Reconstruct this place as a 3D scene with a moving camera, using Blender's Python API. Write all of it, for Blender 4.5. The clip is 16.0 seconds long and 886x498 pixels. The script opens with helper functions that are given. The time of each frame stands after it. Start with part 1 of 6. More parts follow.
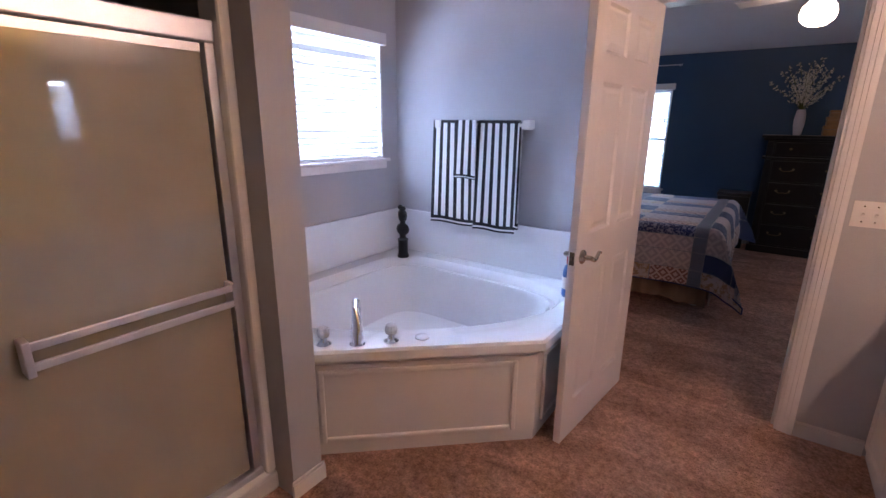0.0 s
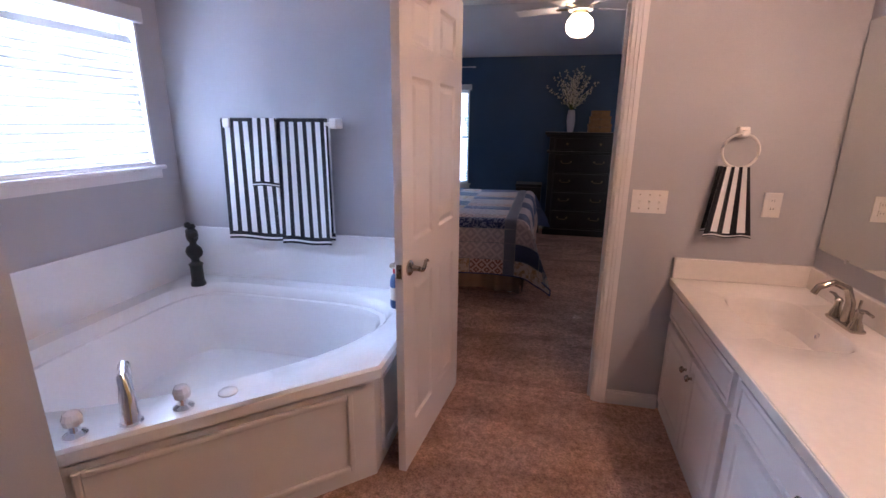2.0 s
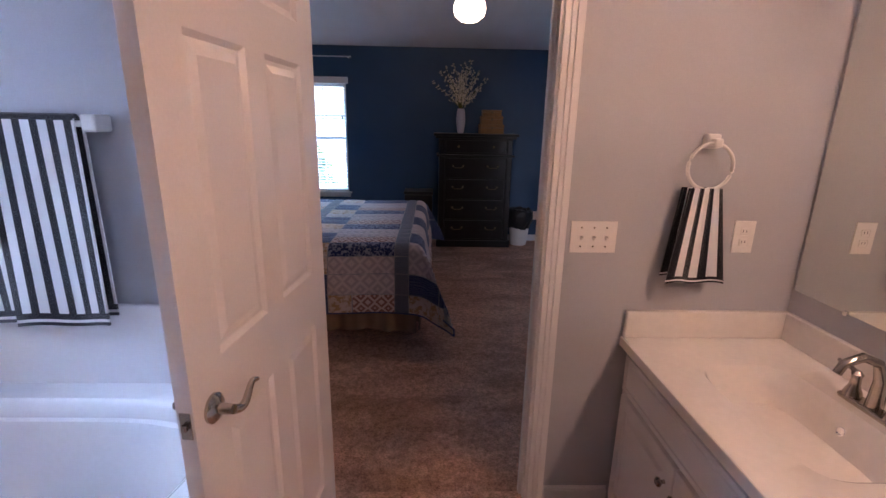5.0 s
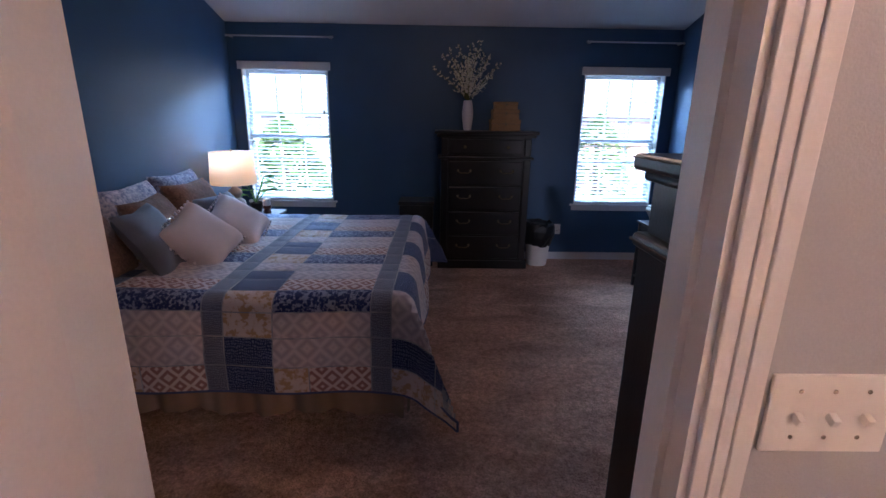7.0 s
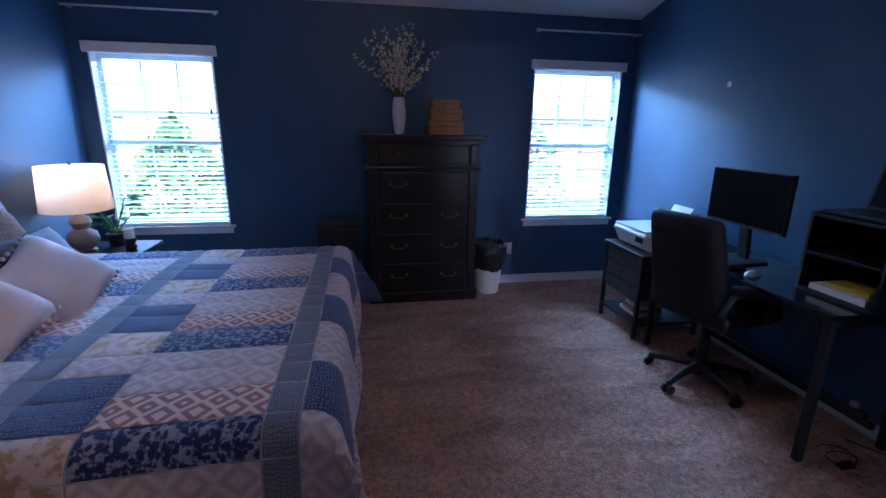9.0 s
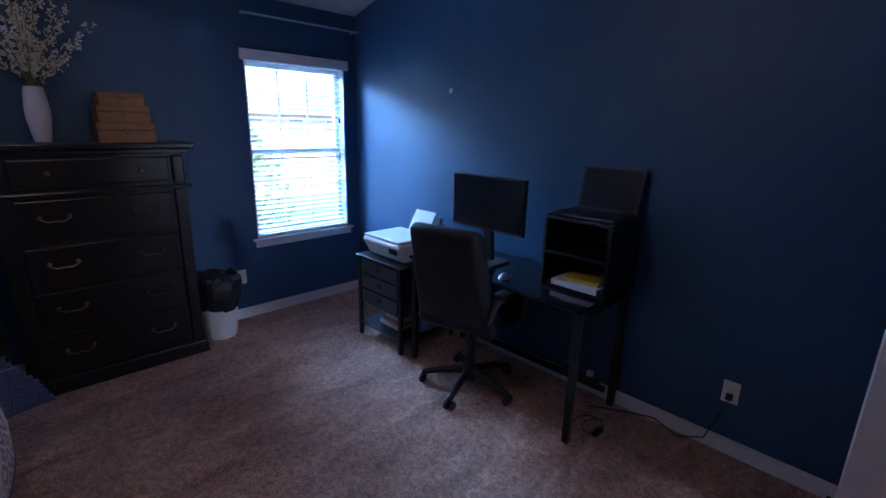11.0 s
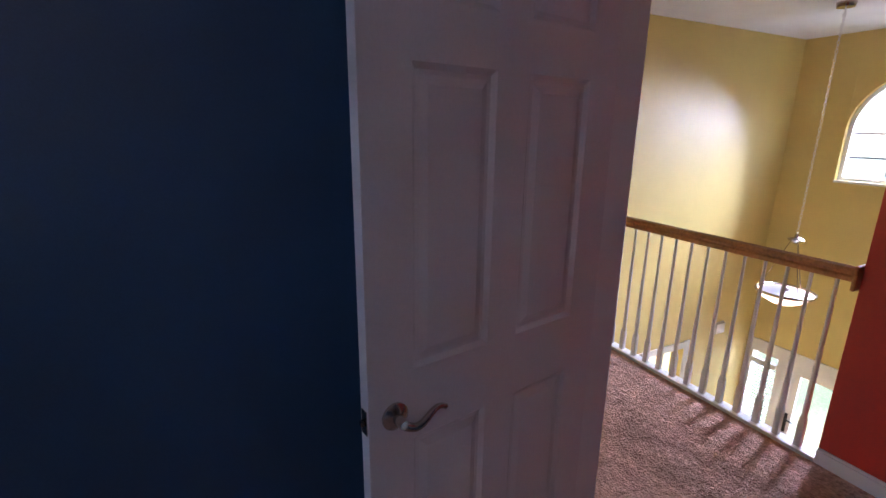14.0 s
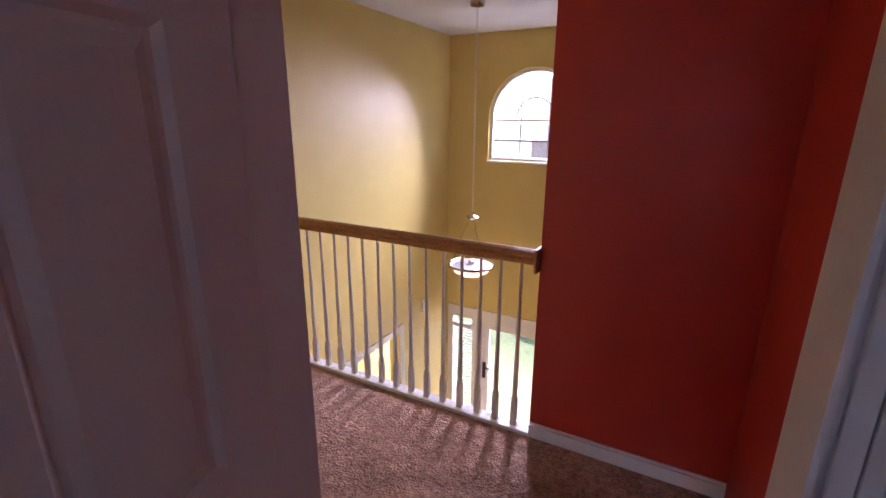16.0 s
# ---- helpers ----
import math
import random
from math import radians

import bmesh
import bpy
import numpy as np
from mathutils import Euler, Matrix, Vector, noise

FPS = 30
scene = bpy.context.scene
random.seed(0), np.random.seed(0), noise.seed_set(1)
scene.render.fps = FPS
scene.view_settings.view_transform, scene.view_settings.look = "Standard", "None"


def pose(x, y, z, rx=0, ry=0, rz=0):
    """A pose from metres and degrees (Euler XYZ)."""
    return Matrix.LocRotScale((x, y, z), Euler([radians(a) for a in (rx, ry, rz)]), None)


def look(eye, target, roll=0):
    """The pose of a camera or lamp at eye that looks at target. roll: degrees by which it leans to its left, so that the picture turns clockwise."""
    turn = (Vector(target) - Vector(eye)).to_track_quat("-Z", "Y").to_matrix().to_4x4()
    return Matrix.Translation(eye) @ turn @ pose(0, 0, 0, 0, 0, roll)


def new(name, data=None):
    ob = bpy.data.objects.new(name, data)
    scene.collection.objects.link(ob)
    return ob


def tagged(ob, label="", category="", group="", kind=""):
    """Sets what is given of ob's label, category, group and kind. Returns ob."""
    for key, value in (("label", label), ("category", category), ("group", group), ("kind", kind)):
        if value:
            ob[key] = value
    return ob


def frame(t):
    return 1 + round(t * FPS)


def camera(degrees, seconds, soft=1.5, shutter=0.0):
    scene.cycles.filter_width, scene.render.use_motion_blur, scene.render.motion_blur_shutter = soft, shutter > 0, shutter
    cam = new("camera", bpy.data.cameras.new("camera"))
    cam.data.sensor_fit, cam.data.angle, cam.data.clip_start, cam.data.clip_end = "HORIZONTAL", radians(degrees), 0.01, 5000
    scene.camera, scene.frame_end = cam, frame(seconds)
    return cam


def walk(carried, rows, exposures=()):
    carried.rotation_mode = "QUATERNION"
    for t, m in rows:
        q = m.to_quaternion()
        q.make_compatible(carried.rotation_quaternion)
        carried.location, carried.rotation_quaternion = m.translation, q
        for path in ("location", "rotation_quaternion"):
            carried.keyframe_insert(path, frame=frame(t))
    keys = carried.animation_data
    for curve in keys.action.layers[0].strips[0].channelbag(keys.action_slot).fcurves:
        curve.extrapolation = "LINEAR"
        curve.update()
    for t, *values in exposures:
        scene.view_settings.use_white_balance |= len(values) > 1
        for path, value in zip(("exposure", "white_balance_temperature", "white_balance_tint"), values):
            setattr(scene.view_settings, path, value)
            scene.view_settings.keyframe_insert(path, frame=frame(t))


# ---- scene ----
cam = camera(88.2, 16.0)
PATH = [
    (0, (0.17, -0.253, 1.549), (-0.94, 1.324, 1.021), 0.6),
    (0.5, (0.128, -0.189, 1.554), (-0.856, 1.469, 1.023), 0.6),
    (1, (0.091, -0.124, 1.55), (-0.704, 1.633, 1.019), 0.6),
    (1.5, (0.08, -0.065, 1.542), (-0.527, 1.767, 1.016), 0.6),
    (2, (0.063, 0.003, 1.549), (-0.351, 1.887, 1.023), 0.5),
    (2.5, (0.032, 0.094, 1.556), (-0.236, 2.004, 1.026), 0.4),
    (3, (0.021, 0.197, 1.561), (-0.103, 2.122, 1.034), 0.3),
    (3.5, (0.0, 0.322, 1.574), (0.051, 2.251, 1.049), 0.4),
    (3.7, (-0.017, 0.385, 1.581), (0.063, 2.314, 1.059), 0.6),
    (6, (0.024, 1.385, 1.553), (0.066, 3.313, 1.023), 1.4),
    (6.5, (0.045, 1.677, 1.553), (0.088, 3.605, 1.022), 1.4),
    (7, (0.061, 1.959, 1.549), (0.09, 3.885, 1.01), 0.9),
    (7.5, (0.047, 2.211, 1.548), (0.089, 4.14, 1.019), 1.4),
    (8, (0.039, 2.449, 1.548), (0.107, 4.379, 1.025), 1.3),
    (8.2, (0.052, 2.556, 1.537), (0.145, 4.484, 1.014), 0.9),
    (10.3, (0.009, 3.28, 1.604), (0.999, 4.936, 1.078), 1.8),
    (10.5, (0.047, 3.337, 1.618), (1.133, 4.93, 1.087), 1.5),
    (11, (0.136, 3.433, 1.605), (1.491, 4.809, 1.082), 1.4),
    (11.5, (0.255, 3.558, 1.564), (1.885, 4.613, 1.082), 1.6),
    (12, (0.461, 3.669, 1.581), (2.271, 4.373, 1.103), 1.2),
    (12.5, (0.713, 3.662, 1.6), (2.614, 4.035, 1.101), 0.6),
    (13, (0.954, 3.642, 1.604), (2.892, 3.694, 1.115), 0.5),
    (13.5, (1.186, 3.599, 1.618), (3.108, 3.338, 1.128), 0.5),
    (14, (1.45, 3.625, 1.602), (3.19, 2.784, 1.092), 0.7),
    (14.5, (1.576, 3.491, 1.62), (3.145, 2.369, 1.094), 0.4),
    (15, (1.669, 3.366, 1.612), (3.042, 2.010, 1.091), 0.0),
    (15.5, (1.765, 3.253, 1.615), (2.909, 1.706, 1.076), 0.1),
    (16, (1.835, 3.112, 1.613), (2.735, 1.414, 1.065), 0.4),
]
walk(cam, [(t, look(eye, target, roll)) for t, eye, target, roll in PATH], [(0, 2.0, 6200, 27), (6.5, 1.95, 6200, 27), (8, 2.1, 5050, 27), (12.5, 2.15, 5050, 27), (14, 2.2, 5450, 30), (15, 1.95, 5800, 38), (16, 1.9, 5950, 43)])

# ---- world, sun and exposure ----
world = bpy.data.worlds.new("sky")
scene.world = world
world.use_nodes = True
wn = world.node_tree
sky = wn.nodes.new("ShaderNodeTexSky")
sky.sky_type, sky.sun_disc = "NISHITA", False
sky.sun_elevation, sky.sun_rotation = radians(48), radians(200)
wn.nodes["Background"].inputs[1].default_value = 0.15
wn.links.new(sky.outputs[0], wn.nodes["Background"].inputs[0])


def lamp(name, kind, m, power, colour, size=1.0, size_y=None, angle=None, radius=0.05):
    d = bpy.data.lights.new(name, kind)
    d.energy, d.color = power, colour
    if kind == "AREA":
        d.shape, d.size, d.size_y = "RECTANGLE", size, size_y or size
    if kind == "SUN":
        d.angle = radians(angle)
    if kind == "POINT":
        d.shadow_soft_size = radius
    o = new(name, d)
    o.matrix_world = m
    return o


DAY = (0.72, 0.86, 1.0)
WARM = (1.0, 0.60, 0.34)
lamp("sun", "SUN", look((0, 0, 10), (-3, 9, 0)), 4.5, (1.0, 0.95, 0.88), angle=0.5)
lamp("sky_bath_window", "AREA", look((-3.3, 1.80, 1.85), (-2.2, 1.82, 1.68)), 98, (0.55, 0.76, 1.0), 1.3, 1.1)
lamp("sky_bed_window_a", "AREA", look((-1.58, 11.0, 3.75), (-1.58, 7.1, 1.30)), 270, (0.40, 0.74, 1.0), 2.8, 1.7)
lamp("sky_bed_window_b", "AREA", look((2.08, 11.0, 3.75), (2.08, 7.1, 1.30)), 205, (0.40, 0.74, 1.0), 2.8, 1.7)
lamp("sky_arch_window", "AREA", look((3.45, -3.7, 2.5), (3.8, -2.2, 1.5)), 215, (0.85, 0.92, 1.0), 1.3, 1.3)
lamp("sky_front_door", "AREA", look((3.6, -3.9, -0.6), (3.7, -2.2, -1.6)), 75, (0.85, 0.95, 1.0), 1.2, 1.6)


# ---- materials ----
def material(name, colour, rough=0.5, metal=0.0, vary=0.08, scale=8.0, fine=90.0, bump=0.0, second=None, coat=0.0, per_object=0.0, sheen=0.0, glass=0.0, spec=0.5):
    m = bpy.data.materials.new(name)
    m.use_nodes = True
    n, l = m.node_tree.nodes, m.node_tree.links
    b = n["Principled BSDF"]
    b.inputs["Roughness"].default_value, b.inputs["Metallic"].default_value = rough, metal
    b.inputs["Coat Weight"].default_value, b.inputs["Sheen Weight"].default_value = coat, sheen
    b.inputs["Transmission Weight"].default_value = glass
    b.inputs["Specular IOR Level"].default_value = spec
    tc = n.new("ShaderNodeTexCoord")
    big, small = n.new("ShaderNodeTexNoise"), n.new("ShaderNodeTexNoise")
    big.inputs["Scale"].default_value, small.inputs["Scale"].default_value = scale, fine
    big.inputs["Detail"].default_value = 4
    for t in (big, small):
        l.new(tc.outputs["Object"], t.inputs["Vector"])
    add = n.new("ShaderNodeMath")
    add.operation = "ADD"
    l.new(big.outputs["Fac"], add.inputs[0])
    l.new(small.outputs["Fac"], add.inputs[1])
    half = n.new("ShaderNodeMath")
    half.operation = "MULTIPLY"
    half.inputs[1].default_value = 0.5
    l.new(add.outputs[0], half.inputs[0])
    ramp = n.new("ShaderNodeValToRGB")
    c2 = second or tuple(min(1, c * (1 + vary)) for c in colour)
    ramp.color_ramp.elements[0].position, ramp.color_ramp.elements[1].position = 0.36, 0.64
    ramp.color_ramp.elements[0].color = (*[c * (1 - vary) for c in colour], 1)
    ramp.color_ramp.elements[1].color = (*c2, 1)
    l.new(half.outputs[0], ramp.inputs[0])
    out = ramp.outputs[0]
    if per_object:
        info, mul = n.new("ShaderNodeObjectInfo"), n.new("ShaderNodeHueSaturation")
        mr = n.new("ShaderNodeMapRange")
        mr.inputs["To Min"].default_value, mr.inputs["To Max"].default_value = 1 - per_object, 1 + per_object
        l.new(info.outputs["Random"], mr.inputs["Value"])
        l.new(mr.outputs[0], mul.inputs["Value"])
        l.new(out, mul.inputs["Color"])
        out = mul.outputs[0]
    l.new(out, b.inputs["Base Color"])
    if bump:
        bp = n.new("ShaderNodeBump")
        bp.inputs["Strength"].default_value, bp.inputs["Distance"].default_value = min(1, bump), 0.004
        l.new(small.outputs["Fac"], bp.inputs["Height"])
        l.new(bp.outputs[0], b.inputs["Normal"])
    return m


def glowing(name, colour, strength):
    m = material(name, colour, 0.4)
    b = m.node_tree.nodes["Principled BSDF"]
    b.inputs["Emission Color"].default_value, b.inputs["Emission Strength"].default_value = (*colour, 1), strength
    return m


def carpet_material(name, a, c):
    """Cut pile: small tufts of two tones, brushed and trodden into wide lighter and darker drifts."""
    m = material(name, a, 0.95, vary=0.12, scale=38, fine=110, second=c, spec=0.08)
    n, l = m.node_tree.nodes, m.node_tree.links
    b = n["Principled BSDF"]
    tc, mp = n.new("ShaderNodeTexCoord"), n.new("ShaderNodeMapping")
    mp.inputs["Scale"].default_value, mp.inputs["Rotation"].default_value = (1.0, 2.6, 1.0), (0, 0, 0.5)
    l.new(tc.outputs["Object"], mp.inputs["Vector"])
    v, w, d = n.new("ShaderNodeTexNoise"), n.new("ShaderNodeTexNoise"), n.new("ShaderNodeTexNoise")
    v.inputs["Scale"].default_value, w.inputs["Scale"].default_value, d.inputs["Scale"].default_value = 95, 26, 1.7
    v.inputs["Detail"].default_value, d.inputs["Detail"].default_value, d.inputs["Distortion"].default_value = 5, 5, 0.8
    for t in (v, w):
        l.new(tc.outputs["Object"], t.inputs["Vector"])
    l.new(mp.outputs[0], d.inputs["Vector"])
    mr, hsv = n.new("ShaderNodeMapRange"), n.new("ShaderNodeHueSaturation")
    mr.inputs["From Min"].default_value, mr.inputs["From Max"].default_value = 0.36, 0.64
    mr.inputs["To Min"].default_value, mr.inputs["To Max"].default_value = 0.76, 1.18
    l.new(d.outputs["Fac"], mr.inputs["Value"])
    old = b.inputs["Base Color"].links[0].from_socket
    l.new(old, hsv.inputs["Color"])
    l.new(mr.outputs[0], hsv.inputs["Value"])
    l.new(hsv.outputs[0], b.inputs["Base Color"])
    mx = n.new("ShaderNodeMath")
    mx.operation = "ADD"
    l.new(v.outputs[0], mx.inputs[0])
    l.new(w.outputs[0], mx.inputs[1])
    bp = n.new("ShaderNodeBump")
    bp.inputs["Strength"].default_value, bp.inputs["Distance"].default_value = 1.0, 0.03
    l.new(mx.outputs[0], bp.inputs["Height"])
    l.new(bp.outputs[0], b.inputs["Normal"])
    return m


def fabric(name, a, c, kind, scale):
    """A printed cotton: a motif of two colours under a fine weave."""
    m = material(name, a, 0.9, vary=0.1, scale=20, fine=300, bump=0.5, sheen=0.2, spec=0.2)
    n, l = m.node_tree.nodes, m.node_tree.links
    b = n["Principled BSDF"]
    tc, mp = n.new("ShaderNodeTexCoord"), n.new("ShaderNodeMapping")
    l.new(tc.outputs["UV"], mp.inputs["Vector"])
    mp.inputs["Scale"].default_value = (scale, scale, scale)
    if kind == "leaf":
        w1, w2 = n.new("ShaderNodeTexWave"), n.new("ShaderNodeTexWave")
        w1.bands_direction, w2.bands_direction = "X", "Y"
        w1.inputs["Scale"].default_value, w2.inputs["Scale"].default_value = 0.7, 0.5
        w1.inputs["Distortion"].default_value = w2.inputs["Distortion"].default_value = 9.0
        w1.inputs["Detail"].default_value = 2
        mm = n.new("ShaderNodeMath")
        mm.operation = "MULTIPLY"
        for t in (w1, w2):
            l.new(mp.outputs[0], t.inputs["Vector"])
        l.new(w1.outputs["Fac"], mm.inputs[0])
        l.new(w2.outputs["Fac"], mm.inputs[1])
        fac, lo, hi = mm.outputs[0], 0.15, 0.42
    elif kind in ("zigzag", "ogee"):
        w1 = n.new("ShaderNodeTexVoronoi")
        w1.distance, w1.inputs["Randomness"].default_value = "MANHATTAN", 0.0
        w1.inputs["Scale"].default_value = 1.0
        l.new(mp.outputs[0], w1.inputs["Vector"])
        sn = n.new("ShaderNodeMath")
        sn.operation = "PINGPONG"
        sn.inputs[1].default_value = 0.22
        l.new(w1.outputs["Distance"], sn.inputs[0])
        fac, lo, hi = (sn.outputs[0], 0.09, 0.13) if kind == "zigzag" else (sn.outputs[0], 0.02, 0.19)
    else:
        w1 = n.new("ShaderNodeTexVoronoi")
        w1.inputs["Scale"].default_value = 2.5
        w1.feature = "SMOOTH_F1"
        w2 = n.new("ShaderNodeTexNoise")
        w2.inputs["Scale"].default_value, w2.inputs["Detail"].default_value = 5, 5
        l.new(mp.outputs[0], w1.inputs["Vector"])
        l.new(mp.outputs[0], w2.inputs["Vector"])
        mm = n.new("ShaderNodeMath")
        mm.operation = "MULTIPLY"
        l.new(w1.outputs["Distance"], mm.inputs[0])
        l.new(w2.outputs["Fac"], mm.inputs[1])
        fac, lo, hi = mm.outputs[0], 0.20, 0.29
    r = n.new("ShaderNodeValToRGB")
    r.color_ramp.elements[0].position, r.color_ramp.elements[1].position = lo, hi
    r.color_ramp.elements[0].color, r.color_ramp.elements[1].color = (*a, 1), (*c, 1)
    l.new(fac, r.inputs[0])
    l.new(r.outputs[0], b.inputs["Base Color"])
    return m


def striped(name):
    """Black and white towelling stripes across U, with a dark hem band at the foot of V."""
    m = material(name, (0.8, 0.8, 0.8), 0.95, fine=400, bump=0.8, sheen=0.4, spec=0.1)
    n, l = m.node_tree.nodes, m.node_tree.links
    b = n["Principled BSDF"]
    tc, sep = n.new("ShaderNodeTexCoord"), n.new("ShaderNodeSeparateXYZ")
    l.new(tc.outputs["UV"], sep.inputs[0])

    def op(kind, a, v):
        o = n.new("ShaderNodeMath")
        o.operation = kind
        l.new(a, o.inputs[0])
        if isinstance(v, float):
            o.inputs[1].default_value = v
        else:
            l.new(v, o.inputs[1])
        return o.outputs[0]
    u, v = sep.outputs[0], sep.outputs[1]
    stripe = op("LESS_THAN", op("FRACT", op("MULTIPLY", u, 17.5), 0.0), 0.45)
    hem = op("LESS_THAN", v, 0.065)
    line = op("MULTIPLY", op("GREATER_THAN", v, 0.018), op("LESS_THAN", v, 0.034))
    dark = op("SUBTRACT", op("MAXIMUM", stripe, hem), line)
    r = n.new("ShaderNodeValToRGB")
    r.color_ramp.elements[0].color, r.color_ramp.elements[1].color = (0.82, 0.81, 0.82, 1), (0.012, 0.012, 0.018, 1)
    l.new(dark, r.inputs[0])
    l.new(r.outputs[0], b.inputs["Base Color"])
    return m


GREY = material("grey_wall_paint", (0.44, 0.445, 0.475), 0.55, vary=0.04, scale=3, fine=260, bump=0.15)
NAVY = material("navy_wall_paint", (0.028, 0.080, 0.170), 0.5, vary=0.08, scale=3, fine=260, bump=0.15)
YELLOW = material("yellow_wall_paint", (0.66, 0.52, 0.18), 0.45, vary=0.05, scale=3, fine=260, bump=0.12)
RED = material("red_wall_paint", (0.52, 0.038, 0.015), 0.42, vary=0.08, scale=3, fine=260, bump=0.12)
CEIL = material("ceiling_paint", (0.62, 0.62, 0.66), 0.9, vary=0.05, scale=3, fine=120, bump=0.3)
WHITE = material("white_gloss_paint", (0.74, 0.72, 0.72), 0.35, vary=0.03, scale=5, fine=200, bump=0.06)
DOORW = material("white_door_paint", (0.72, 0.68, 0.69), 0.38, vary=0.03, scale=4, fine=150, bump=0.08)
ACRYL = material("white_acrylic", (0.80, 0.81, 0.83), 0.16, vary=0.02, scale=3, fine=60, coat=0.5)
MARBLE = material("cultured_marble", (0.80, 0.76, 0.72), 0.2, vary=0.03, scale=4, fine=40, coat=0.3)
CARPET = carpet_material("beige_carpet", (0.42, 0.24, 0.185), (0.74, 0.46, 0.36))
CHROME = material("chrome", (0.85, 0.85, 0.87), 0.12, 1.0, vary=0.02)
NICKEL = material("brushed_nickel", (0.46, 0.42, 0.38), 0.2, 1.0, vary=0.06, fine=300)
ALU = material("satin_aluminium", (0.66, 0.66, 0.72), 0.36, 1.0, vary=0.05, fine=300)
BLACKWOOD = material("black_stained_wood", (0.010, 0.009, 0.011), 0.32, vary=0.4, scale=6, fine=120, bump=0.1)
WORN = material("worn_wood_edge", (0.10, 0.05, 0.025), 0.45, vary=0.4, scale=30, fine=160)
BRASS = material("aged_brass", (0.22, 0.17, 0.10), 0.4, 1.0, vary=0.2)
OAK = material("oak_handrail", (0.36, 0.15, 0.045), 0.35, vary=0.3, scale=5, fine=70, coat=0.3)
SLAT = material("white_blind_slat", (0.68, 0.68, 0.70), 0.45, vary=0.02)
VINYL = material("white_vinyl", (0.76, 0.77, 0.80), 0.4, vary=0.02)
MIRROR = material("mirror_silver", (0.82, 0.84, 0.80), 0.015, 1.0, vary=0.0)
FROST = material("obscure_shower_glass", (0.50, 0.46, 0.38), 0.02, vary=0.06, scale=2, fine=5, glass=0.25, coat=1.0, spec=0.9)
PANE = material("window_glass", (1, 1, 1), 0.0, vary=0.0, glass=1.0)
PANE.node_tree.nodes["Principled BSDF"].inputs["IOR"].default_value = 1.02
PLASTIC = material("white_plastic", (0.78, 0.75, 0.72), 0.35, vary=0.02)
DARKPLASTIC = material("black_plastic", (0.012, 0.012, 0.014), 0.4, vary=0.2, fine=300, bump=0.1)
LEATHER = material("black_leather", (0.010, 0.009, 0.011), 0.55, vary=0.25, scale=10, fine=220, bump=0.5, spec=0.3)
STEEL = material("black_steel", (0.02, 0.02, 0.024), 0.45, 0.4, vary=0.2)
SCREEN = material("dark_screen", (0.006, 0.006, 0.008), 0.22, vary=0.1)
TOWEL = striped("striped_towelling")
LINEN = material("taupe_bedskirt_linen", (0.34, 0.235, 0.17), 0.95, vary=0.1, scale=12, fine=400, bump=0.4)
BULB = glowing("lit_frosted_glass", (1.0, 0.66, 0.44), 13.5)
SHADED = glowing("dim_bulb", (1.0, 0.74, 0.50), 1.2)
OPAL = glowing("lit_opal_globe", (1.0, 0.74, 0.50), 5.0)
SHADE = material("cream_lampshade", (0.80, 0.70, 0.56), 0.9, vary=0.04, fine=400, bump=0.3)
SHADE.node_tree.nodes["Principled BSDF"].inputs["Transmission Weight"].default_value = 0.0
LEAF = material("green_leaf", (0.06, 0.22, 0.03), 0.45, vary=0.3, scale=20)
GRASS = material("lawn", (0.10, 0.14, 0.06), 0.95, vary=0.35, scale=0.8, fine=25, bump=0.8)


# ---- mesh helpers ----
BASE = {}


def thing(name, at, label, category, group="", kind="", turn=0.0):
    o = new(name)
    o.empty_display_size = 0.1
    o.matrix_basis = pose(*at, 0, 0, turn)
    BASE[o] = o.matrix_basis.copy()
    return tagged(o, label, category, group, kind)


def mesh_of(bm, mat, smooth=False):
    me = bpy.data.meshes.new("mesh")
    bmesh.ops.recalc_face_normals(bm, faces=bm.faces)
    bm.to_mesh(me)
    bm.free()
    for k in (mat if isinstance(mat, (list, tuple)) else [mat]):
        me.materials.append(k)
    if smooth:
        for p in me.polygons:
            p.use_smooth = True
        me.set_sharp_from_angle(angle=radians(40))
    return me


def part(name, bm, mat, parent, label="", smooth=False, local=False):
    """One mesh under a thing or part; the bmesh is in world places unless local."""
    if not local:
        bmesh.ops.transform(bm, matrix=BASE[parent].inverted(), verts=bm.verts)
    o = new(name, mesh_of(bm, mat, smooth))
    o.parent = parent
    BASE[o] = BASE[parent].copy()
    if label:
        o["label"] = label
    return o


def whole(name, bm, mat, label, category, group="", kind="", smooth=False):
    """A top-level thing that is one mesh, with its origin at its base."""
    xs = [v.co for v in bm.verts]
    lo = Vector([min(c[i] for c in xs) for i in range(3)])
    hi = Vector([max(c[i] for c in xs) for i in range(3)])
    at = Vector(((lo.x + hi.x) / 2, (lo.y + hi.y) / 2, lo.z))
    bmesh.ops.translate(bm, vec=-at, verts=bm.verts)
    o = new(name, mesh_of(bm, mat, smooth))
    o.location = at
    BASE[o] = Matrix.Translation(at)
    return tagged(o, label, category, group, kind)


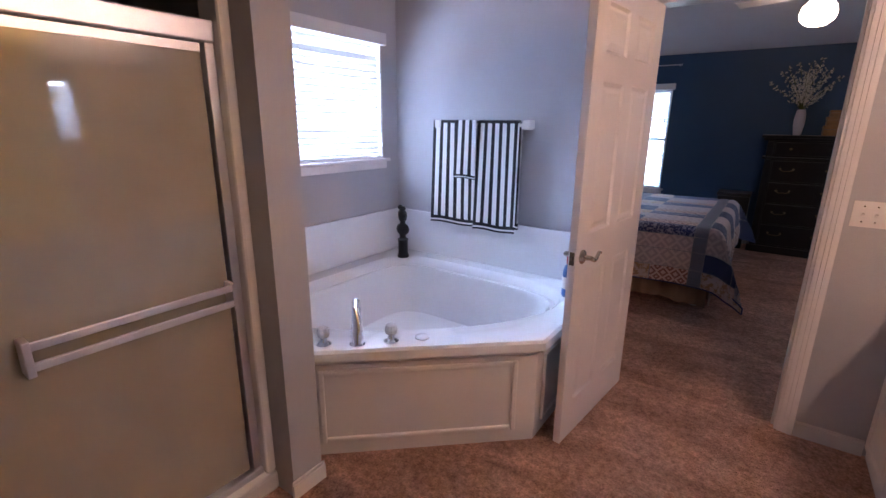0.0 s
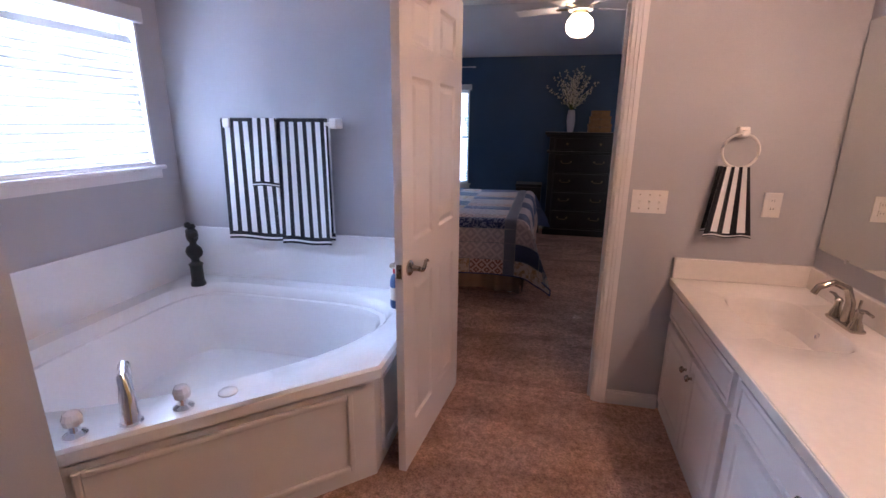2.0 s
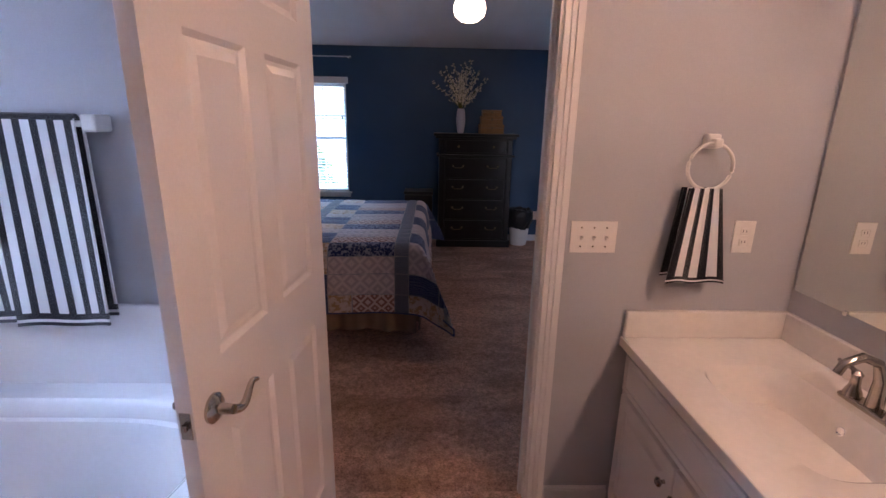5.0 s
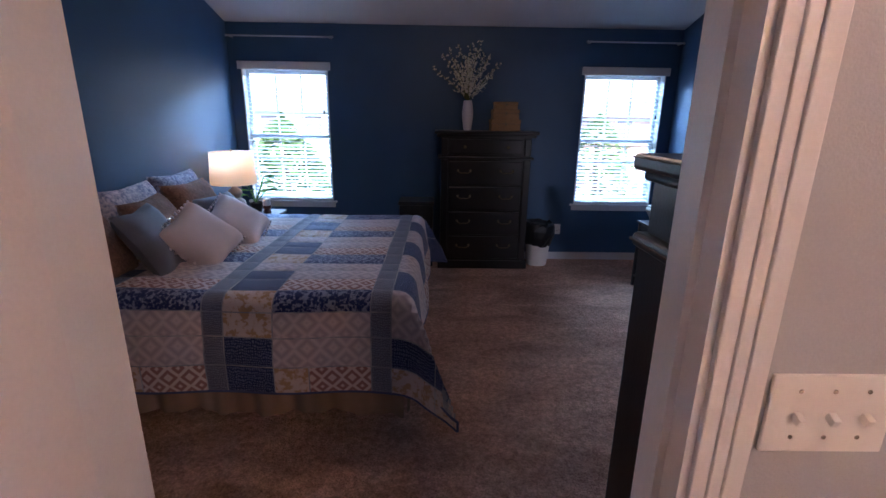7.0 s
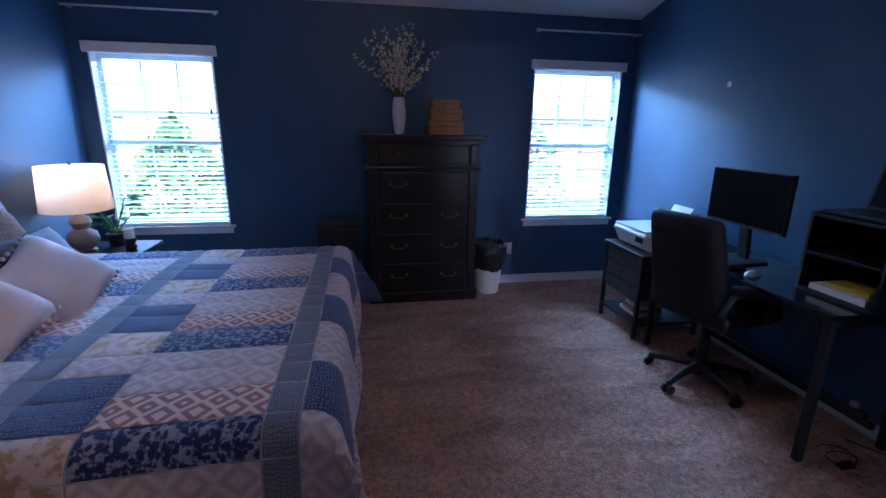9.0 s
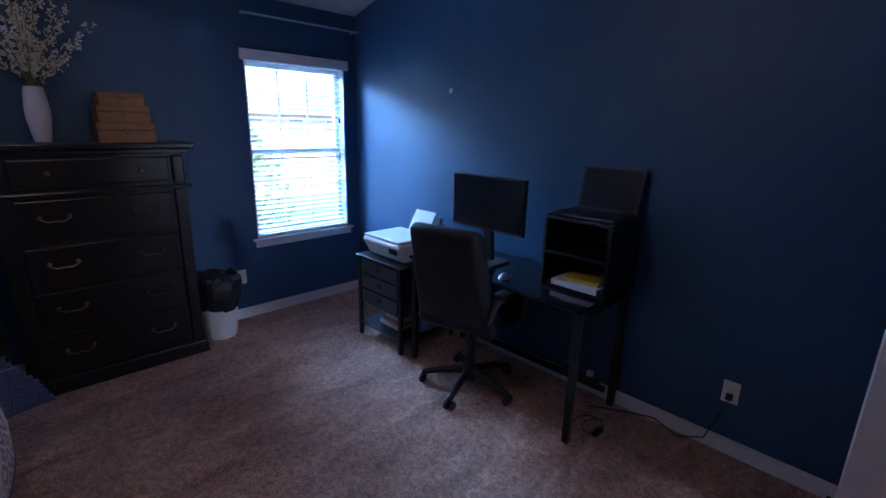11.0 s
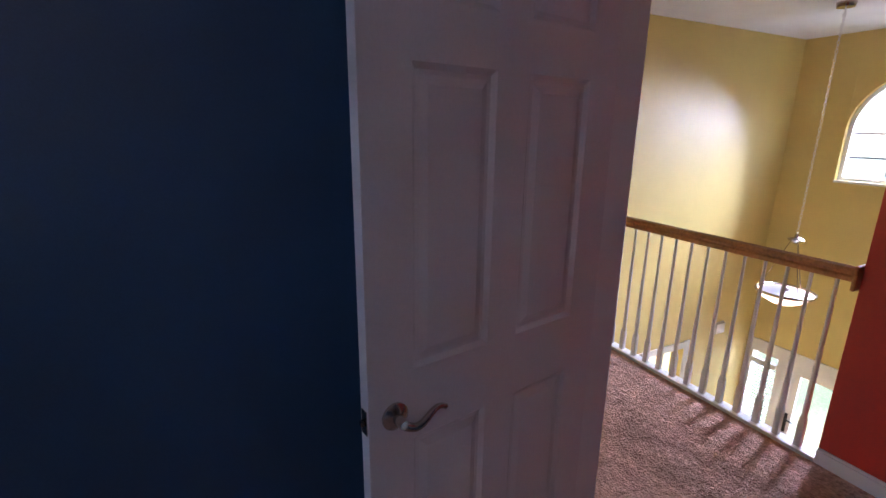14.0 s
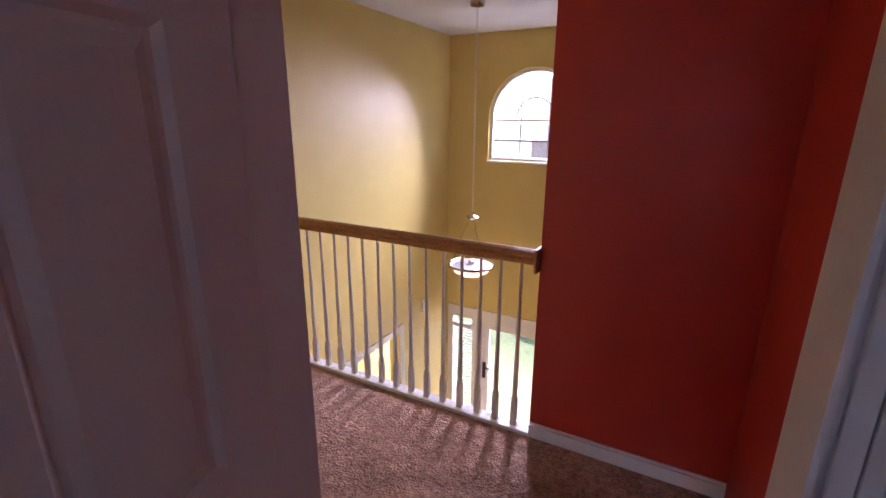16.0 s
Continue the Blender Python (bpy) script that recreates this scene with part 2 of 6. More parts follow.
def box(x0, y0, z0, x1, y1, z1, bevel=0.0, bm=None, seg=2):
    b = bmesh.new()
    r = bmesh.ops.create_cube(b, size=1)
    for v in r["verts"]:
        v.co = Vector(((x0 + x1) / 2 + v.co.x * (x1 - x0), (y0 + y1) / 2 + v.co.y * (y1 - y0), (z0 + z1) / 2 + v.co.z * (z1 - z0)))
    if bevel:
        bmesh.ops.bevel(b, geom=b.edges[:], offset=bevel, segments=seg, affect="EDGES", profile=0.5)
    return merge(bm, b)


def merge(bm, b):
    if bm is None:
        return b
    me = bpy.data.meshes.new("tmp")
    b.to_mesh(me)
    b.free()
    bm.from_mesh(me)
    bpy.data.meshes.remove(me)
    return bm


def moved(bm, m):
    bmesh.ops.transform(bm, matrix=m, verts=bm.verts)
    return bm


def lathe(profile, at=(0, 0, 0), n=24, bm=None):
    """A turned body from (radius, height) pairs."""
    b = bm or bmesh.new()
    rings = []
    for r, z in profile:
        rings.append([b.verts.new((at[0] + r * math.cos(2 * math.pi * k / n), at[1] + r * math.sin(2 * math.pi * k / n), at[2] + z)) for k in range(n)])
    for a, c in zip(rings, rings[1:]):
        for k in range(n):
            b.faces.new((a[k], a[(k + 1) % n], c[(k + 1) % n], c[k]))
    b.faces.new(rings[0])
    b.faces.new(rings[-1])
    return b


def tube(points, r, n=8, bm=None, closed=False):
    """A round bar along points; r may be one radius or one for each point."""
    b = bm or bmesh.new()
    pts = [Vector(p) for p in points]
    rad = r if isinstance(r, (list, tuple)) else [r] * len(pts)
    rings = []
    for i, p in enumerate(pts):
        if closed:
            d = pts[(i + 1) % len(pts)] - pts[i - 1]
        else:
            d = pts[min(i + 1, len(pts) - 1)] - pts[max(i - 1, 0)]
        d.normalize()
        up = Vector((0, 0, 1)) if abs(d.z) < 0.95 else Vector((1, 0, 0))
        s = d.cross(up).normalized()
        u = s.cross(d)
        rings.append([b.verts.new(p + rad[i] * (s * math.cos(2 * math.pi * k / n) + u * math.sin(2 * math.pi * k / n))) for k in range(n)])
    pairs = list(zip(rings, rings[1:])) + ([(rings[-1], rings[0])] if closed else [])
    for a, c in pairs:
        for k in range(n):
            b.faces.new((a[k], a[(k + 1) % n], c[(k + 1) % n], c[k]))
    if not closed:
        b.faces.new(rings[0])
        b.faces.new(rings[-1])
    return b


def sheet(f, nu, nv, thick=0.0, uv=None):
    """A surface f(u, v) over the unit square, with UVs, given thickness downwards along its normal."""
    b = bmesh.new()
    layer = b.loops.layers.uv.new("UVMap")
    g = [[b.verts.new(f(i / nu, j / nv)) for j in range(nv + 1)] for i in range(nu + 1)]
    for i in range(nu):
        for j in range(nv):
            q = b.faces.new((g[i][j], g[i + 1][j], g[i + 1][j + 1], g[i][j + 1]))
            for lp, (a, c) in zip(q.loops, ((i, j), (i + 1, j), (i + 1, j + 1), (i, j + 1))):
                lp[layer].uv = uv(a / nu, c / nv) if uv else (a / nu, c / nv)
    if thick:
        b.normal_update()
        bmesh.ops.solidify(b, geom=b.faces[:], thickness=thick)
    return b


def prism(poly, z0, z1, bm=None):
    b = bm or bmesh.new()
    lo, hi = [b.verts.new((x, y, z0)) for x, y in poly], [b.verts.new((x, y, z1)) for x, y in poly]
    b.faces.new(lo)
    b.faces.new(hi)
    for i in range(len(poly)):
        j = (i + 1) % len(poly)
        b.faces.new((lo[i], lo[j], hi[j], hi[i]))
    return b


def wall(name, axis, c0, c1, u0, u1, z0, z1, mat, label, holes=()):
    """A wall of thickness c0..c1 across an axis, running u0..u1, with openings (u0, u1, z0, z1) through it."""
    us = sorted({u0, u1, *[h[0] for h in holes], *[h[1] for h in holes]})
    zs = sorted({z0, z1, *[h[2] for h in holes], *[h[3] for h in holes]})
    bm = bmesh.new()
    for a, b in zip(us, us[1:]):
        for c, d in zip(zs, zs[1:]):
            m, k = (a + b) / 2, (c + d) / 2
            if any(h[0] < m < h[1] and h[2] < k < h[3] for h in holes):
                continue
            if axis == "x":
                box(c0, a, c, c1, b, d, bm=bm)
            else:
                box(a, c0, c, b, c1, d, bm=bm)
    return whole(name, bm, mat, label, "wall", kind="structure")


# ---- structure ----
CEIL_Z, HALL_Z, DOWN = 2.50, 2.58, -2.75
RIDGE_Y, RIDGE_Z = 4.87, 3.10
BATH_WIN = (1.30, 2.33, 1.30, 2.09)
BED_WIN_A, BED_WIN_B = (-2.02, -1.11, 0.66, 2.06), (1.62, 2.495, 0.66, 2.06)

whole("floor_bedroom", box(-2.3, 2.55, -0.25, 2.74, 7.3, 0), CARPET, "beige cut pile carpet with brushed tracks", "carpet", kind="structure")
whole("floor_bathroom", box(-2.4, -2.0, -0.25, 1.5, 2.546, 0), CARPET, "beige cut pile bathroom carpet with traffic marks", "carpet", kind="structure")
whole("floor_hall", box(1.503, 1.03, -0.25, 4.70, 2.546, 0), CARPET, "beige cut pile landing carpet", "carpet", kind="structure")
whole("floor_foyer", box(0.9, -2.5, DOWN - 0.2, 4.8, 2.6, DOWN), material("foyer_floor", (0.42, 0.34, 0.24), 0.25, vary=0.2, scale=3), "pale foyer floor of the storey below", "floor", kind="structure")

wall("wall_bath_window", "x", -2.40, -2.20, -2.1, 2.546, -0.02, CEIL_Z, GREY, "light grey painted wall with a tub window", [BATH_WIN])
wall("wall_bath_door", "y", 2.49, 2.549, -2.2, 1.38, 0, CEIL_Z, GREY, "light grey painted wall with a doorway", [(-0.44, 0.425, -0.1, 2.17)])
wall("wall_bath_mirror", "x", 1.38, 1.44, -2.1, 2.549, 0, CEIL_Z, GREY, "light grey painted wall behind the vanity")
wall("wall_bath_back", "y", -2.1, -1.95, -2.2, 1.38, 0, CEIL_Z, GREY, "light grey painted back wall")
wall("wall_shower_partition", "y", 0.70, 0.85, -2.2, -1.26, 0, CEIL_Z, GREY, "light grey painted partition between shower and tub")
wall("wall_bed_door", "y", 2.551, 2.61, -2.14, 2.62, 0, 3.2, NAVY, "navy painted wall with two doorways", [(-0.44, 0.425, -0.1, 2.17), (1.672, 2.495, -0.1, 2.17)])
wall("wall_bed_window", "y", 7.13, 7.30, -2.3, 2.74, -0.02, 3.2, NAVY, "navy painted wall with two windows", [BED_WIN_A, BED_WIN_B])
wall("wall_bed_left", "x", -2.30, -2.14, 2.551, 7.13, 0, 3.2, NAVY, "navy painted wall behind the bed")
wall("wall_bed_right", "x", 2.62, 2.74, 2.551, 7.13, 0, 3.2, NAVY, "navy painted wall behind the desk")
wall("wall_hall_door", "y", 2.49, 2.549, 1.442, 4.60, -0.2, HALL_Z, YELLOW, "yellow painted landing wall", [(1.672, 2.495, -0.3, 2.17)])
wall("wall_red", "y", 0.95, 1.07, 1.442, 2.395, -0.25, HALL_Z, RED, "brick red painted landing wall")
wall("wall_landing_end", "x", 1.4425, 1.50, 1.0725, 2.4875, 0.0005, HALL_Z, RED, "brick red painted end wall of the landing")
wall("wall_foyer_left", "x", 4.60, 4.75, -2.4, 2.60, DOWN, HALL_Z, YELLOW, "yellow painted two storey foyer wall", [(-1.02, -0.10, DOWN, -0.83)])
ARCH = (2.95, 4.06, 1.12, 1.62)
wall("wall_foyer_front", "y", -2.40, -2.25, 1.3, 4.60, DOWN, HALL_Z, YELLOW, "yellow painted foyer wall with an arched window", [(2.95, 4.06, 1.12, 2.18), (3.00, 4.58, DOWN, -0.98)])
wall("wall_foyer_right", "x", 1.30, 1.439, -2.25, 0.949, DOWN, HALL_Z, YELLOW, "yellow painted foyer side wall")
wall("wall_foyer_back", "y", 2.50, 2.60, 1.3, 4.60, DOWN, -0.255, YELLOW, "yellow painted lower wall under the landing")
wall("wall_stair_room", "x", 5.6, 5.7, -2.4, 1.5, DOWN, -0.3, YELLOW, "yellow painted wall in the next room")

whole("ceiling_bathroom", box(-2.4, -2.1, CEIL_Z + 0.002, 1.44, 2.549, CEIL_Z + 0.12), CEIL, "white bathroom ceiling", "ceiling", kind="structure")
whole("ceiling_hall", box(1.3, -2.4, HALL_Z + 0.002, 4.75, 2.549, HALL_Z + 0.12), CEIL, "white landing and foyer ceiling", "ceiling", kind="structure")
bm = bmesh.new()
prof = [(7.13, CEIL_Z), (RIDGE_Y, RIDGE_Z), (2.61, CEIL_Z), (2.61, CEIL_Z + 0.12), (RIDGE_Y, RIDGE_Z + 0.12), (7.13, CEIL_Z + 0.12)]
ends = [[bm.verts.new((x, y, z)) for y, z in prof] for x in (-2.14, 2.62)]
for i in range(6):
    bm.faces.new((ends[0][i], ends[0][(i + 1) % 6], ends[1][(i + 1) % 6], ends[1][i]))
for e in ends:
    bm.faces.new(e)
whole("ceiling_bedroom", bm, CEIL, "white vaulted bedroom ceiling", "ceiling", kind="structure")


def baseboard(name, axis, c, side, u0, u1, h=0.085):
    """A skirting with a rounded top, on the wall face c, standing out to side."""
    bm = bmesh.new()
    t = 0.014 * side
    if axis == "y":
        box(u0, min(c, c + t), 0, u1, max(c, c + t), h - 0.015, bm=bm)
        box(u0, min(c, c + t * 0.6), h - 0.015, u1, max(c, c + t * 0.6), h, 0.002, bm=bm)
    else:
        box(min(c, c + t), u0, 0, max(c, c + t), u1, h - 0.015, bm=bm)
        box(min(c, c + t * 0.6), u0, h - 0.015, max(c, c + t * 0.6), u1, h, 0.002, bm=bm)
    whole(name, bm, WHITE, "white painted baseboard", "baseboard", kind="structure")


baseboard("baseboard_bed_window", "y", 7.13, -1, -2.14, 2.62)
baseboard("baseboard_bed_right", "x", 2.62, -1, 2.63, 7.115)
baseboard("baseboard_bed_left", "x", -2.14, 1, 2.63, 7.115)
baseboard("baseboard_bath", "y", 2.49, -1, 0.49, 0.76)
baseboard("baseboard_partition", "x", -1.26, 1, 0.69, 0.86)
baseboard("baseboard_red", "y", 1.07, 1, 1.502, 2.395)
baseboard("baseboard_hall", "y", 2.49, -1, 2.56, 4.6)


def door_casing(name, x0, x1, top, faces, label):
    """Jamb lining, stop and moulded casings round a doorway in a wall across y."""
    t = thing(name, (x0, 2.55, 0), label, "door frame", kind="structure")
    part("jamb", box(x0, 2.488, 0, x0 + 0.018, 2.612, top), WHITE, t)
    part("jamb", box(x1 - 0.018, 2.488, 0, x1, 2.612, top), WHITE, t)
    part("head_jamb", box(x0 + 0.018, 2.488, top - 0.018, x1 - 0.018, 2.612, top), WHITE, t)
    for y, s in faces:
        for side, a in ((-1, x0 + 0.006), (1, x1 - 0.006)):
            bm = bmesh.new()
            for o0, o1, d in ((0, 0.022, 0.010), (0.022, 0.040, 0.014), (0.040, 0.066, 0.018)):
                p, q = sorted((a + side * o0, a + side * o1))
                box(p, min(y, y + s * d), 0, q, max(y, y + s * d), top + o1, 0.002, bm=bm)
            part("casing", bm, WHITE, t)
        bm = bmesh.new()
        for o0, o1, d in ((0, 0.022, 0.010), (0.022, 0.040, 0.014), (0.040, 0.066, 0.018)):
            box(x0 + 0.006, min(y, y + s * d), top - 0.006 + o0, x1 - 0.006, max(y, y + s * d), top - 0.006 + o1, 0.002, bm=bm)
        part("casing", bm, WHITE, t)
    return t


frame_a = door_casing("door_frame_bath", -0.44, 0.425, 2.17, ((2.488, -1), (2.612, 1)), "white moulded casing round the bathroom doorway")
part("strike_plate", box(0.404, 2.535, 0.91, 0.4085, 2.575, 0.98), NICKEL, frame_a, "satin nickel strike plate")
part("stop", box(0.395, 2.53, 0, 0.407, 2.56, 2.11), WHITE, frame_a)
door_casing("door_frame_hall", 1.672, 2.495, 2.17, ((2.488, -1), (2.612, 1)), "white moulded casing round the landing doorway")


def six_panel_door(name, at, turn, w, label):
    """A moulded six panel door hung at x=0, opening along +x, with lever handles."""
    h, th = 2.12, 0.035
    t = thing(name, at, label, "door", kind="structure", turn=turn)
    cols = ((0.115, w / 2 - 0.05), (w / 2 + 0.05, w - 0.115))
    rows = ((0.20, 0.88), (1.06, 1.715), (1.83, 2.02))
    slab = bmesh.new()
    xs = [0, cols[0][0], cols[0][1], cols[1][0], cols[1][1], w]
    zs = [0, rows[0][0], rows[0][1], rows[1][0], rows[1][1], rows[2][0], rows[2][1], h]
    for i in range(5):
        for j in range(7):
            if i in (1, 3) and j in (1, 3, 5):
                continue
            box(xs[i], 0, zs[j], xs[i + 1], th, zs[j + 1], bm=slab)
    bmesh.ops.remove_doubles(slab, verts=slab.verts, dist=0.0001)
    seen = {}
    for f in slab.faces:
        seen.setdefault(tuple(sorted(v.index for v in f.verts)), []).append(f)
    bmesh.ops.delete(slab, geom=[f for fs in seen.values() if len(fs) > 1 for f in fs], context="FACES_ONLY")
    part("slab", slab, DOORW, t, local=True)
    for x0, x1 in cols:
        for z0, z1 in rows:
            p = bmesh.new()
            for y0, s in ((0.0, 1), (th, -1)):
                rings = []
                for inset, depth in ((0, 0), (0.012, 0.010), (0.022, 0.010), (0.042, 0.003)):
                    y = y0 + s * depth
                    rings.append([p.verts.new(c) for c in ((x0 + inset, y, z0 + inset), (x1 - inset, y, z0 + inset), (x1 - inset, y, z1 - inset), (x0 + inset, y, z1 - inset))])
                for a, c in zip(rings, rings[1:]):
                    for k in range(4):
                        p.faces.new((a[k], a[(k + 1) % 4], c[(k + 1) % 4], c[k]))
                p.faces.new(rings[-1])
            part("panel", p, DOORW, t, local=True)
    for s, y in ((-1, 0.0), (1, th)):
        rose = moved(lathe([(0.033, 0), (0.033, 0.006), (0.026, 0.012), (0.013, 0.016), (0.011, 0.045)], n=24), Matrix.Translation((w - 0.065, y, 0.96)) @ pose(0, 0, 0, 90 if s < 0 else -90, 0, 0))
        hd = part("handle", rose, NICKEL, t, "satin nickel lever handle", smooth=True, local=True)
        pts = [(w - 0.065 - 0.115 * k / 10, y + s * (0.045 + 0.004 * math.sin(k * 0.5)), 0.96 - 0.012 * math.sin(k / 10 * 6.0)) for k in range(11)]
        lev = part("lever", tube(pts, [0.011 - 0.0005 * k for k in range(11)], 10), NICKEL, hd, smooth=True, local=True)
    part("latch_plate", box(w - 0.001, 0.006, 0.93, w + 0.002, th - 0.006, 0.99), NICKEL, t, "satin nickel latch plate", local=True)
    part("latch_bolt", box(w + 0.002, 0.012, 0.953, w + 0.012, 0.023, 0.967, 0.002), NICKEL, t, local=True)
    for z in (0.2, 1.0, 1.8):
        part("hinge", tube([(-0.004, -0.004, z), (-0.004, -0.004, z + 0.09)], 0.006), NICKEL, t, "satin nickel hinge", smooth=True, local=True)
    return t


six_panel_door("door_bathroom", (-0.422, 2.47, 0.012), -96.0, 0.79, "white six panel bathroom door standing open")
six_panel_door("door_landing", (2.475, 2.63, 0.012), 100.6, 0.78, "white six panel landing door standing open")


# ---- windows ----
def blind_window(name, axis, c, inward, u0, u1, z0, z1, label, tilt, pitch, panes, grid):
    """A vinyl sash window with muntins, glass, sill, apron and a slatted blind under a valance.
    c is the wall's inner face, inward the way into the room along the axis."""
    def bx(d0, d1, a, b, lo, hi, bevel=0.0, bm=None):
        p, q = sorted((c + inward * d0, c + inward * d1))
        return box(p, a, lo, q, b, hi, bevel, bm) if axis == "x" else box(a, p, lo, b, q, hi, bevel, bm)
    mid, zm = (u0 + u1) / 2, (z0 + z1) / 2
    at = (c, mid, z0) if axis == "x" else (mid, c, z0)
    t = thing(name, at, label, "window", kind="structure")
    lin = bmesh.new()
    for a, b, lo, hi in ((u0, u0 + 0.012, z0, z1), (u1 - 0.012, u1, z0, z1), (u0 + 0.012, u1 - 0.012, z1 - 0.012, z1), (u0 + 0.012, u1 - 0.012, z0, z0 + 0.012)):
        bx(-0.002, -0.15, a, b, lo, hi, bm=lin)
    part("lining", lin, WHITE, t)
    fr = bmesh.new()
    for a, b, lo, hi in ((u0 + 0.012, u0 + 0.05, z0 + 0.012, z1 - 0.012), (u1 - 0.05, u1 - 0.012, z0 + 0.012, z1 - 0.012), (u0 + 0.05, u1 - 0.05, z1 - 0.05, z1 - 0.012), (u0 + 0.05, u1 - 0.05, z0 + 0.012, z0 + 0.06)):
        bx(-0.09, -0.13, a, b, lo, hi, 0.003, fr)
    part("window_frame", fr, VINYL, t)
    if panes == 2:
        part("meeting_rail", bx(-0.08, -0.125, u0 + 0.05, u1 - 0.05, zm - 0.025, zm + 0.025, 0.004), VINYL, t)
    for k in range(1, grid[0]):
        x = u0 + 0.05 + (u1 - u0 - 0.1) * k / grid[0]
        part("muntin", bx(-0.105, -0.117, x - 0.008, x + 0.008, z0 + 0.06, z1 - 0.05), VINYL, t)
    for k in range(1, grid[1]):
        z = z0 + (z1 - z0) * k / grid[1]
        if abs(z - zm) > 0.04 or panes == 1:
            part("muntin", bx(-0.105, -0.117, u0 + 0.05, u1 - 0.05, z - 0.008, z + 0.008), VINYL, t)
    g = part("pane", bx(-0.119, -0.123, u0 + 0.05, u1 - 0.05, z0 + 0.06, z1 - 0.05), PANE, t)
    g.visible_shadow = False
    part("window_sill", bx(-0.08, 0.035, u0 - 0.04, u1 + 0.04, z0 - 0.022, z0 - 0.001, 0.004), WHITE, t)
    part("apron", bx(0.001, 0.014, u0 - 0.02, u1 + 0.02, z0 - 0.075, z0 - 0.023, 0.003), WHITE, t)
    bl = thing(name.replace("window", "blind"), at, "white slatted window blind hanging under a valance", "window blind", "window blinds")
    part("valance", bx(-0.055, 0.028, u0 - 0.03, u1 + 0.03, z1 - 0.015, z1 + 0.065, 0.006), SLAT, bl)
    part("bottom_rail", bx(-0.052, -0.012, u0 + 0.018, u1 - 0.018, z0 + 0.006, z0 + 0.024, 0.004), SLAT, bl)
    n = int((z1 - z0 - 0.07) / pitch)
    s = box(-0.022, -(u1 - u0 - 0.036) / 2, -0.0013, 0.022, (u1 - u0 - 0.036) / 2, 0.0013)
    me = mesh_of(s, SLAT)
    for k in range(n):
        z = z0 + 0.045 + k * pitch
        o = new("slat", me)
        o.parent = bl
        ctr = c - inward * 0.032
        turn = tilt + random.uniform(-1.5, 1.5)
        m = pose(ctr, mid, z, 0, turn * inward, 0) if axis == "x" else pose(mid, ctr, z) @ pose(0, 0, 0, 0, 0, 90) @ pose(0, 0, 0, 0, turn * inward, 0)
        o.matrix_basis = BASE[bl].inverted() @ m
    for a in (u0 + 0.14, u1 - 0.14):
        part("ladder_cord", bx(-0.0095, -0.008, a - 0.001, a + 0.001, z0 + 0.02, z1 - 0.02), SLAT, bl)
    part("tilt_cord", bx(-0.004, -0.001, u1 - 0.06, u1 - 0.057, z1 - 0.42, z1 - 0.02), SLAT, bl)
    part("cord_pull", bx(-0.007, 0.006, u1 - 0.066, u1 - 0.051, z1 - 0.46, z1 - 0.42, 0.003), BLACKWOOD if axis == "y" else SLAT, bl)


blind_window("window_bath", "x", -2.20, 1, *BATH_WIN, "white vinyl window above the tub", 59, 0.040, 1, (3, 3))
blind_window("window_bed_a", "y", 7.13, -1, *BED_WIN_A, "white sash window with a muntin grid beside the bed", 10, 0.040, 2, (3, 6))
blind_window("window_bed_b", "y", 7.13, -1, *BED_WIN_B, "white sash window with a muntin grid by the desk", 14, 0.040, 2, (3, 6))

# arched foyer window
t = thing("window_arch", (3.505, -2.25, 1.12), "white arched foyer window with a muntin grid", "window", kind="structure")
AX0, AX1, AZ = 2.95, 4.06, 1.63
cx, ra = (AX0 + AX1) / 2, (AX1 - AX0) / 2


def arch_ring(r0, r1, y0, y1, n=24):
    b = bmesh.new()
    rows = []
    for k in range(n + 1):
        a = math.pi * k / n
        rows.append([b.verts.new((cx + r * math.cos(a), y, AZ + r * math.sin(a))) for r, y in ((r0, y0), (r1, y0), (r1, y1), (r0, y1))])
    for p, q in zip(rows, rows[1:]):
        for k in range(4):
            b.faces.new((p[k], p[(k + 1) % 4], q[(k + 1) % 4], q[k]))
    b.faces.new(rows[0])
    b.faces.new(rows[-1])
    return b


bm = bmesh.new()
n = 24
arcs = [(cx + ra * math.cos(math.pi * k / n), AZ + ra * math.sin(math.pi * k / n)) for k in range(n + 1)]
for (xa, za), (xb, zb) in zip(arcs, arcs[1:]):
    q = [[bm.verts.new((x, y, z)) for x, z in ((xa, za), (xb, zb), (xb, 2.19), (xa, 2.19))] for y in (-2.253, -2.397)]
    bm.faces.new(q[0])
    bm.faces.new(q[1])
    bm.faces.new((q[0][0], q[0][1], q[1][1], q[1][0]))
part("arch_infill", bm, YELLOW, t)
part("arch_frame", arch_ring(ra - 0.04, ra - 0.001, -2.30, -2.36), VINYL, t)
for a, b, lo, hi in ((AX0, AX0 + 0.04, 1.12, AZ), (AX1 - 0.04, AX1, 1.12, AZ), (AX0 + 0.04, AX1 - 0.04, 1.12, 1.16)):
    part("frame_bar", box(a, -2.36, lo, b, -2.30, hi), VINYL, t)
MUNT = material("grey_muntin", (0.25, 0.27, 0.3), 0.5)
for z in (1.36, 1.60):
    part("muntin", box(AX0 + 0.04, -2.335, z - 0.008, AX1 - 0.04, -2.325, z + 0.008), MUNT, t)
for x in (cx - 0.17, cx + 0.17):
    part("muntin", box(x - 0.006, -2.334, 1.16, x + 0.006, -2.326, AZ + 0.45), MUNT, t)
part("muntin", arch_ring(0.22, 0.236, -2.334, -2.326), MUNT, t)
part("window_sill", box(AX0 - 0.0, -2.30, 1.095, AX1 + 0.0, -2.235, 1.119), WHITE, t)

